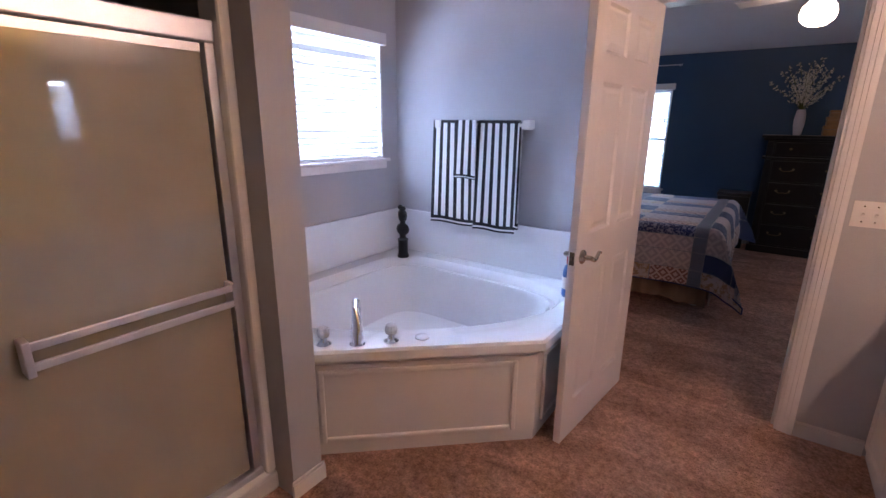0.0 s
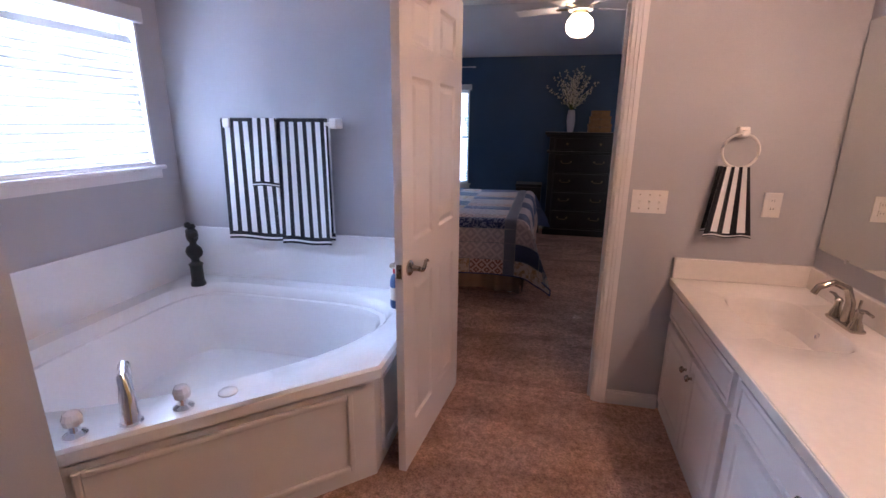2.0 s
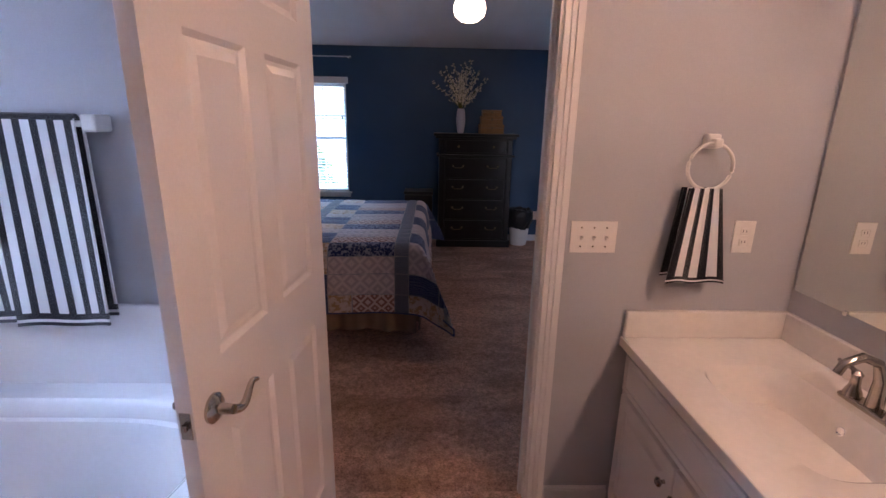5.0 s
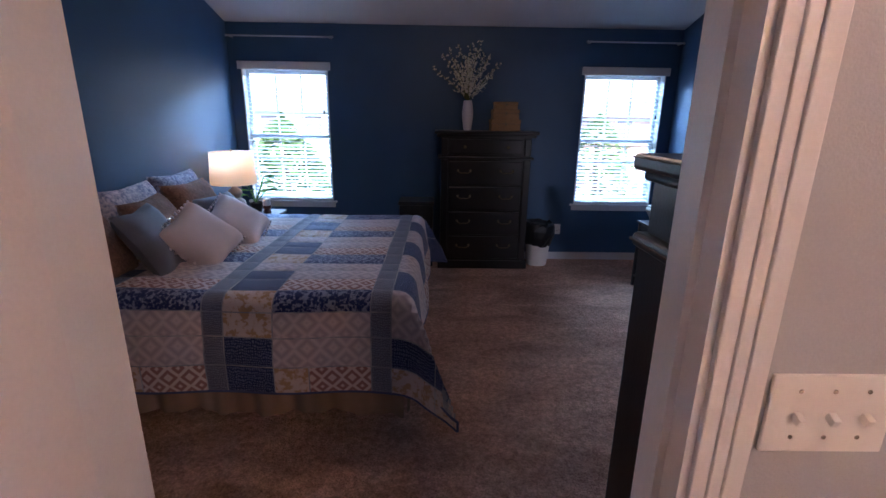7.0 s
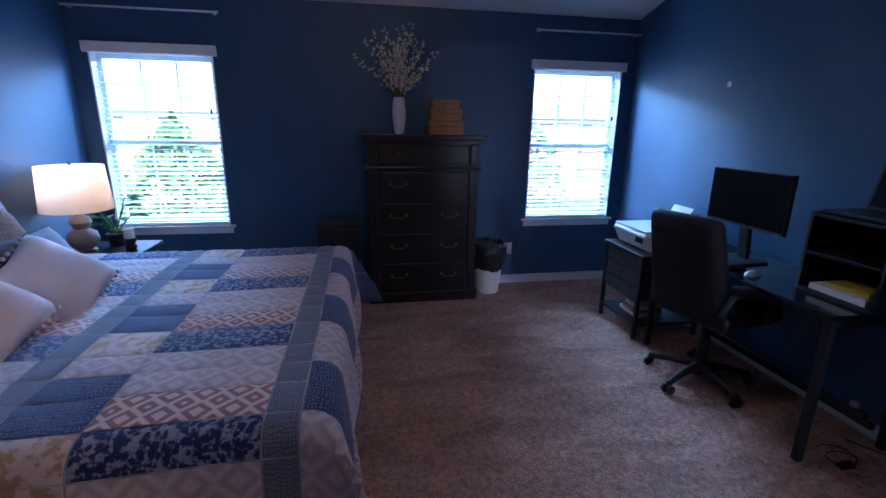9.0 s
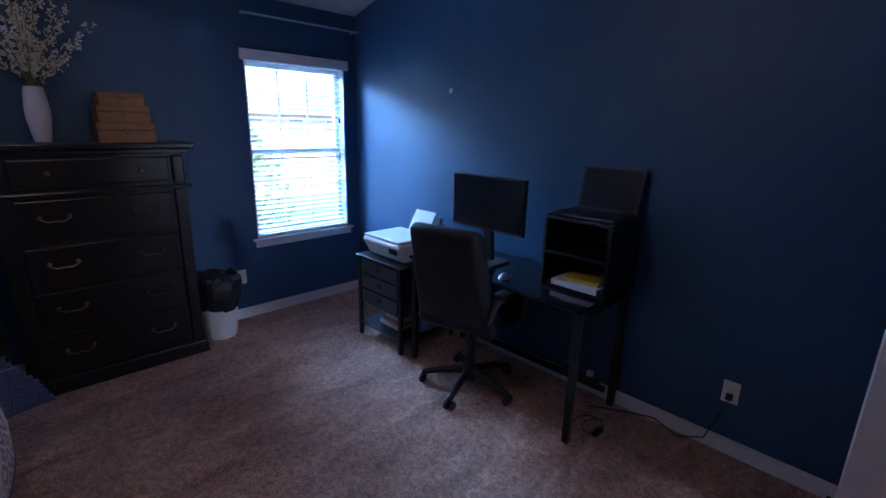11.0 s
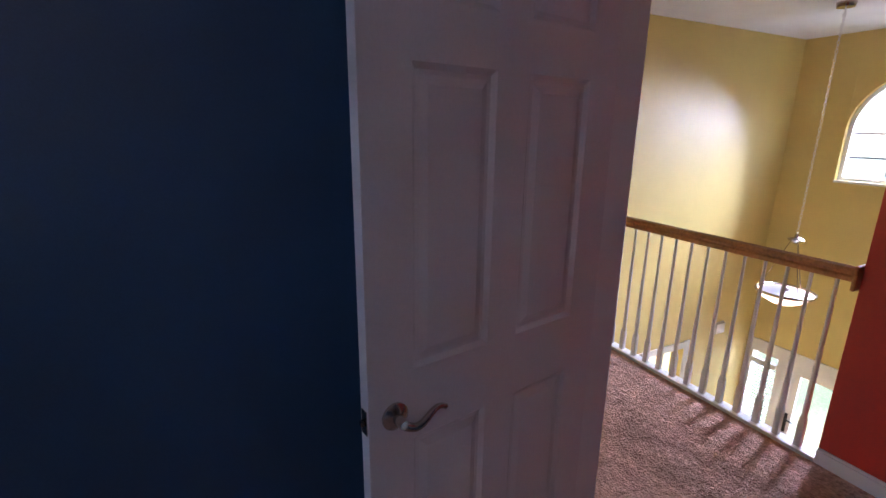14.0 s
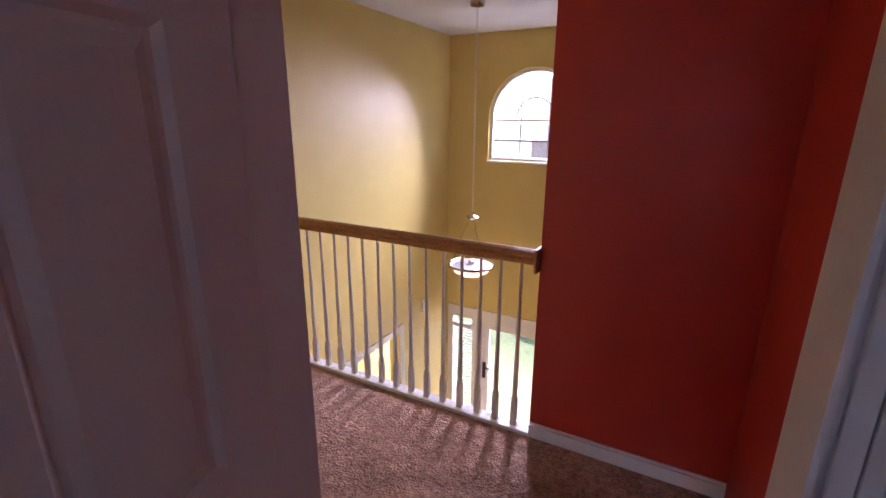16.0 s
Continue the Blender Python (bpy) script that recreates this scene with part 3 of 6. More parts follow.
# front door with a sidelight, on the storey below
t = thing("door_front", (3.8, -2.3, DOWN), "white framed glazed front door with a sidelight", "door", kind="structure")
for x0, x1 in ((4.50, 4.58), (4.08, 4.20), (3.00, 3.10)):
    part("post", box(x0, -2.36, DOWN, x1, -2.24, -0.98), WHITE, t)
part("head", box(3.00, -2.36, -1.06, 4.58, -2.235, -0.90, 0.004), WHITE, t)
for x0, x1, z0, z1 in ((3.10, 3.22, DOWN, -1.06), (3.96, 4.08, DOWN, -1.06), (3.22, 3.96, DOWN, DOWN + 0.25), (3.22, 3.96, -1.18, -1.06)):
    part("stile", box(x0, -2.33, z0, x1, -2.29, z1, 0.004), WHITE, t)
g = part("pane", box(3.22, -2.312, DOWN + 0.25, 3.96, -2.308, -1.18), PANE, t)
g.visible_shadow = False
part("door_lever", tube([(4.02, -2.27, -1.78), (3.93, -2.26, -1.78)], 0.012), DARKPLASTIC, t)
part("door_lock", box(4.0, -2.29, -1.95, 4.045, -2.275, -1.70, 0.004), DARKPLASTIC, t)
t = thing("sidelight_blind", (4.35, -2.25, DOWN + 0.2), "white slatted blind over the front door sidelight", "window blind", "window blinds")
part("valance", box(4.20, -2.27, -1.20, 4.50, -2.20, -1.14, 0.004), SLAT, t)
me = mesh_of(box(-0.14, -0.018, -0.0013, 0.14, 0.018, 0.0013), SLAT)
for k in range(32):
    o = new("slat", me)
    o.parent = t
    o.matrix_basis = BASE[t].inverted() @ pose(4.35, -2.262, DOWN + 0.25 + k * 0.042, 50, 0, 0)

t = thing("stair_opening_trim", (4.6, -0.56, DOWN), "white casing round a foyer opening", "trim", kind="structure")
part("casing", box(4.585, -1.10, DOWN, 4.599, -1.02, -0.74), WHITE, t)
part("casing", box(4.585, -0.10, DOWN, 4.599, -0.02, -0.74), WHITE, t)
part("casing", box(4.584, -1.02, -0.83, 4.599, -0.10, -0.75), WHITE, t)
t = thing("door_chime", (4.585, -1.60, -0.75), "small white plastic door chime box on the foyer wall", "door chime")
part("cover", box(4.565, -1.68, -0.75, 4.599, -1.52, -0.62, 0.008), PLASTIC, t)
part("backplate", box(4.592, -1.69, -0.76, 4.5995, -1.51, -0.61), PLASTIC, t)

# ---- outdoors ----
whole("ground", box(-400, -400, DOWN - 0.5, 400, 400, DOWN - 0.25), GRASS, "mown green lawn round the house", "lawn", kind="structure")
BARK = material("bark", (0.10, 0.07, 0.05), 0.9, vary=0.3, scale=10, bump=0.8)
FOL = material("tree_leaves", (0.07, 0.14, 0.035), 0.7, vary=0.4, scale=2)


def tree(at, h, r, seed):
    rnd = random.Random(seed)
    t = thing("tree", at, "leafy green garden tree on the lawn", "tree", "garden trees")
    bm = tube([(at[0], at[1], at[2]), (at[0] + 0.1, at[1], at[2] + h * 0.4), (at[0], at[1] + 0.1, at[2] + h * 0.85)], [0.16, 0.11, 0.03], 8)
    for k in range(7):
        a, z = k * 2.4, at[2] + h * (0.3 + 0.08 * k)
        tube([(at[0] + 0.05, at[1], z), (at[0] + math.cos(a) * r * 0.7, at[1] + math.sin(a) * r * 0.7, z + 0.5)], [0.05, 0.015], 6, bm)
    part("trunk", bm, BARK, t, smooth=True)
    b = bmesh.new()
    for k in range(2600):
        z = rnd.uniform(0.18, 1.0)
        rr = r * math.sin(math.pi * min(1, z * 0.9 + 0.12)) ** 0.7 * (0.35 + 0.65 * rnd.random() ** 0.4)
        a = rnd.uniform(0, 6.283)
        p = Vector((at[0] + rr * math.cos(a), at[1] + rr * math.sin(a), at[2] + h * z + rnd.uniform(-0.1, 0.1)))
        u = Vector((rnd.gauss(0, 1), rnd.gauss(0, 1), rnd.gauss(0, 1))).normalized() * rnd.uniform(0.06, 0.11)
        v = u.orthogonal().normalized() * rnd.uniform(0.03, 0.06)
        b.faces.new([b.verts.new(q) for q in (p - u, p + v, p + u, p - v)])
    part("crown", b, FOL, t)


for k, (x, y, h, r) in enumerate(((-3.4, 12.5, 4.6, 1.3), (-1.0, 15.0, 4.4, 1.2), (2.6, 16.0, 4.2, 1.3), (5.2, 17.0, 4.8, 1.5), (-8.0, 3.2, 4.6, 1.6), (-9.0, 0.8, 4.3, 1.5), (3.0, -7.2, 2.6, 1.3), (4.6, -8.0, 2.4, 1.2))):
    tree((x, y, DOWN - 0.25), h, r, k)

SIDING = material("pale_siding", (0.78, 0.77, 0.76), 0.7, vary=0.05, scale=2)
BRICKW = material("red_brick_far", (0.62, 0.44, 0.38), 0.85, vary=0.2, scale=3, fine=14)
ROOF = material("grey_shingle_far", (0.20, 0.20, 0.22), 0.9, vary=0.25, scale=2, fine=12)


def house(name, x0, y0, x1, y1, h, face, wallmat, label):
    z = DOWN - 0.25
    t = thing(name, ((x0 + x1) / 2, (y0 + y1) / 2, z), label, "house", "houses across the lawn")
    part("wall", box(x0, y0, z, x1, y1, z + h), wallmat, t)
    b = bmesh.new()
    ym = (y0 + y1) / 2
    e = [[b.verts.new((x, y, zz)) for y, zz in ((y0 - 0.4, z + h), (y1 + 0.4, z + h), (ym, z + h + 1.1))] for x in (x0 - 0.4, x1 + 0.4)]
    b.faces.new(e[0])
    b.faces.new(e[1])
    for k in range(3):
        b.faces.new((e[0][k], e[0][(k + 1) % 3], e[1][(k + 1) % 3], e[1][k]))
    part("roof", b, ROOF, t)
    y, s = (y0, -1) if face < 0 else (y1, 1)
    k = x0 + 1.2
    while k < x1 - 1.6:
        for lv in (0.9, 3.4):
            if lv + 1.4 < h:
                w = part("window", box(k, min(y, y + s * 0.05), z + lv, k + 1.1, max(y, y + s * 0.05), z + lv + 1.4), VINYL, t)
                part("pane", box(k + 0.08, min(y, y + s * 0.06), z + lv + 0.08, k + 1.02, max(y, y + s * 0.06), z + lv + 1.32), ROOF, w)
        k += 2.6


house("house", -22, 30, 0, 40, 5.0, -1, SIDING, "pale siding house with a grey roof across the lawn")
house("house", 2, 31, 26, 41, 5.0, -1, BRICKW, "red brick house with a grey roof across the lawn")
house("house", -8, -44, 14, -36, 2.9, 1, BRICKW, "red brick house across the street")

# ---- bathroom ----
# corner tub: deck, basin, apron with a panel moulding, splash walls
t = thing("corner_tub", (-1.5, 1.75, 0), "white acrylic corner tub with a panelled front apron", "bathtub")
RIM = 0.585
deck = [(-2.195, 0.855), (-1.36, 0.855), (-0.545, 1.60), (-0.545, 2.485), (-2.195, 2.485)]
bc, ax_dir = Vector((-1.50, 1.80)), Vector((1, -1)).normalized()
N = 48


def basin(s, k):
    """A softly rounded five-sided ring about the basin's middle."""
    a = 2 * math.pi * k / N
    d = Vector((math.cos(a), math.sin(a)))
    sides = [(Vector((-1, 0)), 0.55), (Vector((0, 1)), 0.55), (Vector((1, 0)), 0.83), (Vector((0, -1)), 0.83), (Vector((0.675, -0.738)), 0.60)]
    p = 5.0
    lim = sum(max(0.0, d.dot(nrm) / far) ** p for nrm, far in sides) ** (-1 / p)
    return bc + d * (s * lim)


b = bmesh.new()


def deck_edge(k, grow=0.0):
    a = 2 * math.pi * k / N
    d = Vector((math.cos(a), math.sin(a)))
    best = 9
    for (xa, ya), (xb, yb) in zip(deck, deck[1:] + deck[:1]):
        e = Vector((xb - xa, yb - ya))
        den = d.x * e.y - d.y * e.x
        if abs(den) < 1e-9:
            continue
        w = Vector((xa, ya)) - bc
        tt = (w.x * e.y - w.y * e.x) / den
        uu = (w.x * d.y - w.y * d.x) / den
        if tt > 0 and -0.001 <= uu <= 1.001:
            best = min(best, tt)
    p = bc + d * (best + grow)
    for cx0, cy0 in deck:
        w = Vector((cx0, cy0)) - bc
        if abs(math.remainder(math.atan2(w.y, w.x) - a, 2 * math.pi)) <= math.pi / N:
            p = bc + w * (1 + grow / w.length)
    return p


rings = []
for f, z in ((("d", -0.03), RIM - 0.055), (("d", 0.0), RIM - 0.05), (("d", 0.0), RIM - 0.012), (("d", -0.012), RIM), (("b", 1.03), RIM), (("b", 1.0), RIM - 0.015), (("b", 0.975), RIM - 0.06), (("b", 0.94), RIM - 0.062), (("b", 0.92), RIM - 0.09), (("b", 0.86), 0.30), (("b", 0.78), 0.20), (("b", 0.6), 0.155), (("b", 0.2), 0.15)):
    rings.append([b.verts.new((*(deck_edge(k, f[1]) if f[0] == "d" else basin(f[1], k)), z)) for k in range(N)])
for p, q in zip(rings, rings[1:]):
    for k in range(N):
        b.faces.new((p[k], p[(k + 1) % N], q[(k + 1) % N], q[k]))
b.faces.new(rings[-1])
part("basin", b, ACRYL, t, smooth=True)
A, B, C = Vector((-1.42, 0.90)), Vector((-0.60, 1.65)), Vector((-0.60, 2.486))


def apron(name, p, q, z0, z1, out, thick, bevel=0.003, mat=WHITE, label="", trim=None):
    d = (q - p).normalized()
    nrm = Vector((d.y, -d.x))
    L = (q - p).length
    bm = box(0, -out - thick, z0, L, -out, z1, bevel) if trim is None else trim(L)
    ang = math.degrees(math.atan2(d.y, d.x))
    return part(name, moved(bm, pose(p.x, p.y, 0, 0, 0, ang)), mat, t, label)


apron("apron", A, B, 0, RIM - 0.05, -0.03, 0.03)
apron("end_apron", B, C, 0, RIM - 0.05, -0.03, 0.03)


def moulding(L):
    bm = bmesh.new()
    for a, c, z0, z1 in ((0.07, 0.095, 0.075, 0.455), (L - 0.125, L - 0.10, 0.075, 0.455), (0.095, L - 0.125, 0.075, 0.10), (0.095, L - 0.125, 0.43, 0.455)):
        box(a, -0.018, z0, c, 0.0, z1, 0.006, bm)
    box(0, -0.026, RIM - 0.095, L, 0.0, RIM - 0.057, 0.008, bm)
    return bm


apron("panel_moulding", A, B, 0, 0, 0, 0, trim=moulding)
apron("panel_moulding", B, C, 0, 0, 0, 0, trim=moulding)
part("splash_wall", box(-2.199, 0.853, RIM - 0.02, -2.178, 2.488, 0.905, 0.006), ACRYL, t)
part("splash_wall", box(-2.178, 2.466, RIM - 0.02, -0.55, 2.489, 0.905, 0.006), ACRYL, t)

# deck faucet set
t = thing("tub_faucet", (-1.22, 1.06, RIM), "arched chrome tub spout on the deck", "faucet")
part("spout", tube([(-1.22, 1.06, RIM), (-1.225, 1.065, RIM + 0.10), (-1.245, 1.085, RIM + 0.155), (-1.285, 1.125, RIM + 0.165), (-1.31, 1.15, RIM + 0.13)], [0.031, 0.024, 0.022, 0.020, 0.017], 14), CHROME, t, smooth=True)
part("escutcheon", lathe([(0.036, 0), (0.036, 0.006), (0.03, 0.012)], (-1.22, 1.06, RIM)), CHROME, t, smooth=True)
CRYS = material("clear_acrylic_knob", (0.95, 0.95, 0.97), 0.08, vary=0.0, glass=0.35)
for p in ((-1.335, 0.965), (-1.115, 1.17)):
    t = thing("tub_tap", (*p, RIM), "clear knob tap on a chrome base", "tap", "tub taps")
    part("base", lathe([(0.034, 0), (0.034, 0.008), (0.018, 0.02), (0.015, 0.04)], (*p, RIM)), CHROME, t, smooth=True)
    part("knob", lathe([(0.012, 0.04), (0.026, 0.045), (0.029, 0.065), (0.022, 0.085), (0.010, 0.092)], (*p, RIM), 10), CRYS, t, "clear faceted knob")
t = thing("tub_drain_cap", (-1.03, 1.29, RIM), "small white round cap on the tub deck", "drain cap")
part("cap", lathe([(0.034, 0), (0.034, 0.004), (0.028, 0.009), (0.005, 0.011)], (-1.03, 1.29, RIM)), ACRYL, t, smooth=True)

t = thing("shampoo_bottle", (-0.68, 2.22, RIM), "blue plastic bottle with a red cap on the tub deck", "bottle")
part("bottle", lathe([(0.03, 0), (0.034, 0.01), (0.034, 0.15), (0.026, 0.18), (0.014, 0.195)], (-0.68, 2.22, RIM), 20), material("blue_plastic", (0.03, 0.10, 0.28), 0.35), t, smooth=True)
part("label_band", lathe([(0.0345, 0.05), (0.0345, 0.12)], (-0.68, 2.22, RIM), 20), PLASTIC, t, "pale label band", smooth=True)
part("cap", lathe([(0.016, 0.195), (0.018, 0.20), (0.018, 0.24), (0.014, 0.245)], (-0.68, 2.22, RIM), 16), material("red_plastic", (0.45, 0.02, 0.05), 0.35), t, "red cap", smooth=True)

# bust on the corner of the deck: one plain turned shape
b = lathe([(0.042, 0), (0.044, 0.015), (0.036, 0.03), (0.036, 0.12), (0.042, 0.135), (0.024, 0.15), (0.022, 0.165), (0.05, 0.19), (0.056, 0.215), (0.045, 0.24), (0.02, 0.255), (0.019, 0.27), (0.03, 0.285), (0.035, 0.31), (0.032, 0.335), (0.02, 0.352), (0.026, 0.365), (0.016, 0.382)], (-1.97, 2.27, RIM), 20)
for c, r in (((-1.985, 2.262, RIM + 0.375), 0.020), ((-1.952, 2.262, RIM + 0.318), 0.024), ((-1.99, 2.28, RIM + 0.33), 0.027)):
    bmesh.ops.create_icosphere(b, subdivisions=2, radius=r, matrix=Matrix.Translation(c))
for v in b.verts:
    f = v.co.z - RIM
    if 0.17 < f < 0.25:
        v.co.y = 2.27 + (v.co.y - 2.27) * 0.62
whole("bust", b, material("black_resin", (0.012, 0.012, 0.014), 0.3, vary=0.2), "small black resin bust on a pedestal on the tub deck", "statue", smooth=True)


# towels
def hanging(name, parent, x0, x1, y, top, bot, u0, u1, front, wave, label="", pinch=0.0, flare=0.0):
    """A towel leaf hung down from a bar, with soft folds."""
    def f(u, v):
        z = bot + (top - bot) * v
        k = (1 - v)
        mid = (x0 + x1) / 2
        x = mid + (x0 + (x1 - x0) * u - mid) * (1 - pinch * v + flare * k)
        yy = y - front - 0.012 * k * math.sin(u * wave + 1.0) - 0.01 * k + 0.006 * math.sin(u * 40) * pinch * v
        return (x, yy, z + 0.006 * math.sin(u * wave * 1.3) * k)
    return part(name, sheet(f, 26, 16, 0.006, lambda a, c: (u0 + (u1 - u0) * a, c)), TOWEL, parent, label, smooth=True)


t = thing("towel_bar", (-1.45, 2.46, 1.54), "white ceramic towel bar on the wall", "towel bar")
part("bar", tube([(-1.79, 2.43, 1.545), (-1.10, 2.43, 1.545)], 0.010, 12), PLASTIC, t, smooth=True)
for x in (-1.76, -1.09):
    part("post", box(x - 0.024, 2.405, 1.52, x + 0.024, 2.489, 1.575, 0.008), PLASTIC, t)
t = thing("bath_towel", (-1.64, 2.42, 0.85), "black and white striped bath towel folded over the bar", "towel", "striped towels")
hanging("front_leaf", t, -1.80, -1.46, 2.43, 1.56, 0.86, 0.0, 0.33, 0.014, 5, flare=0.05)
hanging("back_leaf", t, -1.79, -1.47, 2.456, 1.555, 0.89, 0.0, 0.33, 0.012, 4)
part("fold", tube([(-1.80, 2.430, 1.560), (-1.46, 2.430, 1.560)], 0.016, 8), TOWEL, t)
t = thing("bath_towel", (-1.30, 2.42, 0.85), "black and white striped bath towel folded over the bar", "towel", "striped towels")
hanging("front_leaf", t, -1.44, -1.14, 2.43, 1.56, 0.85, 0.0, 0.32, 0.014, 6, flare=0.05)
hanging("back_leaf", t, -1.43, -1.13, 2.456, 1.555, 0.88, 0.0, 0.32, 0.012, 4)
part("fold", tube([(-1.44, 2.430, 1.560), (-1.14, 2.430, 1.560)], 0.016, 8), TOWEL, t)
t = thing("hand_towel", (-1.53, 2.40, 1.2), "striped hand towel laid over the larger towels", "towel", "striped towels")
hanging("front_leaf", t, -1.60, -1.44, 2.43, 1.575, 1.19, 0.0, 0.17, 0.036, 3)

t = thing("towel_ring", (0.96, 2.47, 1.43), "white towel ring on a square bracket", "towel ring")
part("bracket", box(0.935, 2.455, 1.50, 0.985, 2.489, 1.55, 0.008), PLASTIC, t)
part("knuckle", box(0.945, 2.425, 1.505, 0.975, 2.455, 1.535, 0.006), PLASTIC, t)
part("ring", tube([(0.95 + 0.078 * math.cos(a * math.pi / 16), 2.438, 1.44 + 0.078 * math.sin(a * math.pi / 16)) for a in range(32)], 0.0065, 8, closed=True), PLASTIC, t, smooth=True)
t = thing("ring_towel", (0.95, 2.43, 1.03), "striped hand towel pulled through a ring", "towel", "striped towels")
hanging("front_leaf", t, 0.835, 1.045, 2.438, 1.368, 1.03, 0.0, 0.194, 0.016, 7, pinch=0.46)
hanging("back_leaf", t, 0.828, 1.038, 2.462, 1.368, 1.05, 0.0, 0.194, 0.008, 6, pinch=0.46)


# switch and outlet plates
def plate(name, x, y, z, w, h, kind, label, face="y", n=1):
    """A wall plate facing -y or -x with toggles or sockets."""
    t = thing(name, (x, y, z - h / 2), label, "light switch" if kind == "toggle" else "outlet", turn=0 if face == "y" else -90)
    part("plate", box(-w / 2, -0.006, 0, w / 2, 0, h, 0.002), PLASTIC, t, local=True)
    for k in range(n):
        cx0 = (k - (n - 1) / 2) * 0.046
        if kind == "toggle":
            part("toggle", moved(box(-0.005, -0.014, -0.006, 0.005, 0, 0.006, 0.001), pose(cx0, -0.006, h / 2, 25)), PLASTIC, t, local=True)
            for z1 in (0.012, h - 0.012):
                part("screw", moved(lathe([(0.0035, 0), (0.003, 0.001)], n=8), pose(cx0, -0.006, z1 + (0.012 if z1 < h / 2 else -0.012), 90)), NICKEL, t, local=True)
        else:
            for z1 in (h / 2 - 0.02, h / 2 + 0.02):
                s = part("socket", box(-0.016, -0.008, z1 - 0.014, 0.016, -0.005, z1 + 0.014, 0.003), PLASTIC, t, local=True)
                for dx in (-0.006, 0.006):
                    part("slot", box(dx - 0.001, -0.0085, z1 - 0.002, dx + 0.001, -0.0075, z1 + 0.007), DARKPLASTIC, s, local=True)
    return t


plate("switch_plate", 0.59, 2.489, 1.178, 0.17, 0.118, "toggle", "white three gang light switch plate", n=3)
plate("outlet_plate", 1.145, 2.489, 1.185, 0.078, 0.12, "socket", "white duplex wall outlet")
plate("outlet_plate", 1.46, 7.129, 0.36, 0.075, 0.118, "socket", "white duplex wall outlet on a navy wall")
plate("outlet_plate", 2.619, 3.86, 0.34, 0.075, 0.118, "socket", "white wall outlet with a black cord", face="x")

# vanity
VX, VZ = 0.745, 0.785
t = thing("countertop", (1.06, 1.3, 0.74), "cream cultured marble vanity top with an integral sink", "countertop")
SX0, SX1, SY0, SY1 = 0.90, 1.21, 1.74, 2.26
b = bmesh.new()
lv = []
NS = 40


def sink(s, k):
    a = 2 * math.pi * k / NS
    c, q = math.cos(a), math.sin(a)
    e = 0.45
    return ((SX0 + SX1) / 2 + s * (SX1 - SX0) / 2 * math.copysign(abs(c) ** e, c), (SY0 + SY1) / 2 + s * (SY1 - SY0) / 2 * math.copysign(abs(q) ** e, q))


def slab_edge(k):
    a = 2 * math.pi * k / NS
    c, q = math.cos(a), math.sin(a)
    m = max(abs(c), abs(q))
    return ((VX + 1.376) / 2 + (1.376 - VX) / 2 * c / m, 2.0 + 0.486 * q / m)


for f, z in (((slab_edge, 0), VZ), ((sink, 1.05), VZ), ((sink, 1.0), VZ - 0.008), ((sink, 0.93), VZ - 0.06), ((sink, 0.80), VZ - 0.115), ((sink, 0.3), VZ - 0.13)):
    lv.append([b.verts.new((*(f[0](k) if f[1] == 0 else f[0](f[1], k)), z)) for k in range(NS)])
for p, q in zip(lv, lv[1:]):
    for k in range(NS):
        b.faces.new((p[k], p[(k + 1) % NS], q[(k + 1) % NS], q[k]))
b.faces.new(lv[-1])
part("sink_bowl", b, MARBLE, t, smooth=True)
part("slab", box(VX, -0.3, VZ - 0.035, 1.376, 1.514, VZ), MARBLE, t)
part("front_edge", box(VX - 0.008, -0.3, VZ - 0.038, VX, 2.486, VZ, 0.004), MARBLE, t)
part("backsplash", box(1.356, -0.3, VZ + 0.0005, 1.379, 2.466, 0.895, 0.005), MARBLE, t)
part("side_splash", box(VX, 2.466, VZ + 0.0005, 1.379, 2.489, 0.895, 0.005), MARBLE, t)
part("overflow", moved(lathe([(0.014, 0), (0.012, 0.002), (0.006, 0.0005)], n=16), pose(1.178, 1.98, VZ - 0.05, 0, -70, 0)), CHROME, t)

t = thing("sink_faucet", (1.27, 2.0, VZ), "brushed nickel centerset faucet with two levers", "faucet")
part("base", box(1.245, 1.91, VZ, 1.30, 2.09, VZ + 0.018, 0.008), NICKEL, t)
part("spout", tube([(1.275, 2.0, VZ + 0.015), (1.275, 2.0, VZ + 0.10), (1.255, 2.0, VZ + 0.155), (1.205, 2.0, VZ + 0.175), (1.155, 2.0, VZ + 0.155), (1.14, 2.0, VZ + 0.125)], [0.021, 0.016, 0.014, 0.0135, 0.013, 0.012], 14), NICKEL, t, smooth=True)
for y, s in ((1.935, -1), (2.065, 1)):
    h = part("handle", lathe([(0.026, 0.015), (0.022, 0.03), (0.014, 0.05), (0.013, 0.075), (0.016, 0.085), (0.008, 0.095)], (1.272, y, VZ), 16), NICKEL, t, smooth=True)
    part("lever", tube([(1.272, y, VZ + 0.086), (1.272, y + s * 0.035, VZ + 0.098), (1.275, y + s * 0.07, VZ + 0.094)], [0.009, 0.007, 0.006], 8), NICKEL, h, smooth=True)
part("lift_rod", tube([(1.305, 2.0, VZ), (1.31, 2.0, VZ + 0.11)], [0.003, 0.005], 8), NICKEL, t)

knobprof = [(0.007, 0), (0.006, 0.012), (0.015, 0.018), (0.016, 0.024), (0.010, 0.03)]


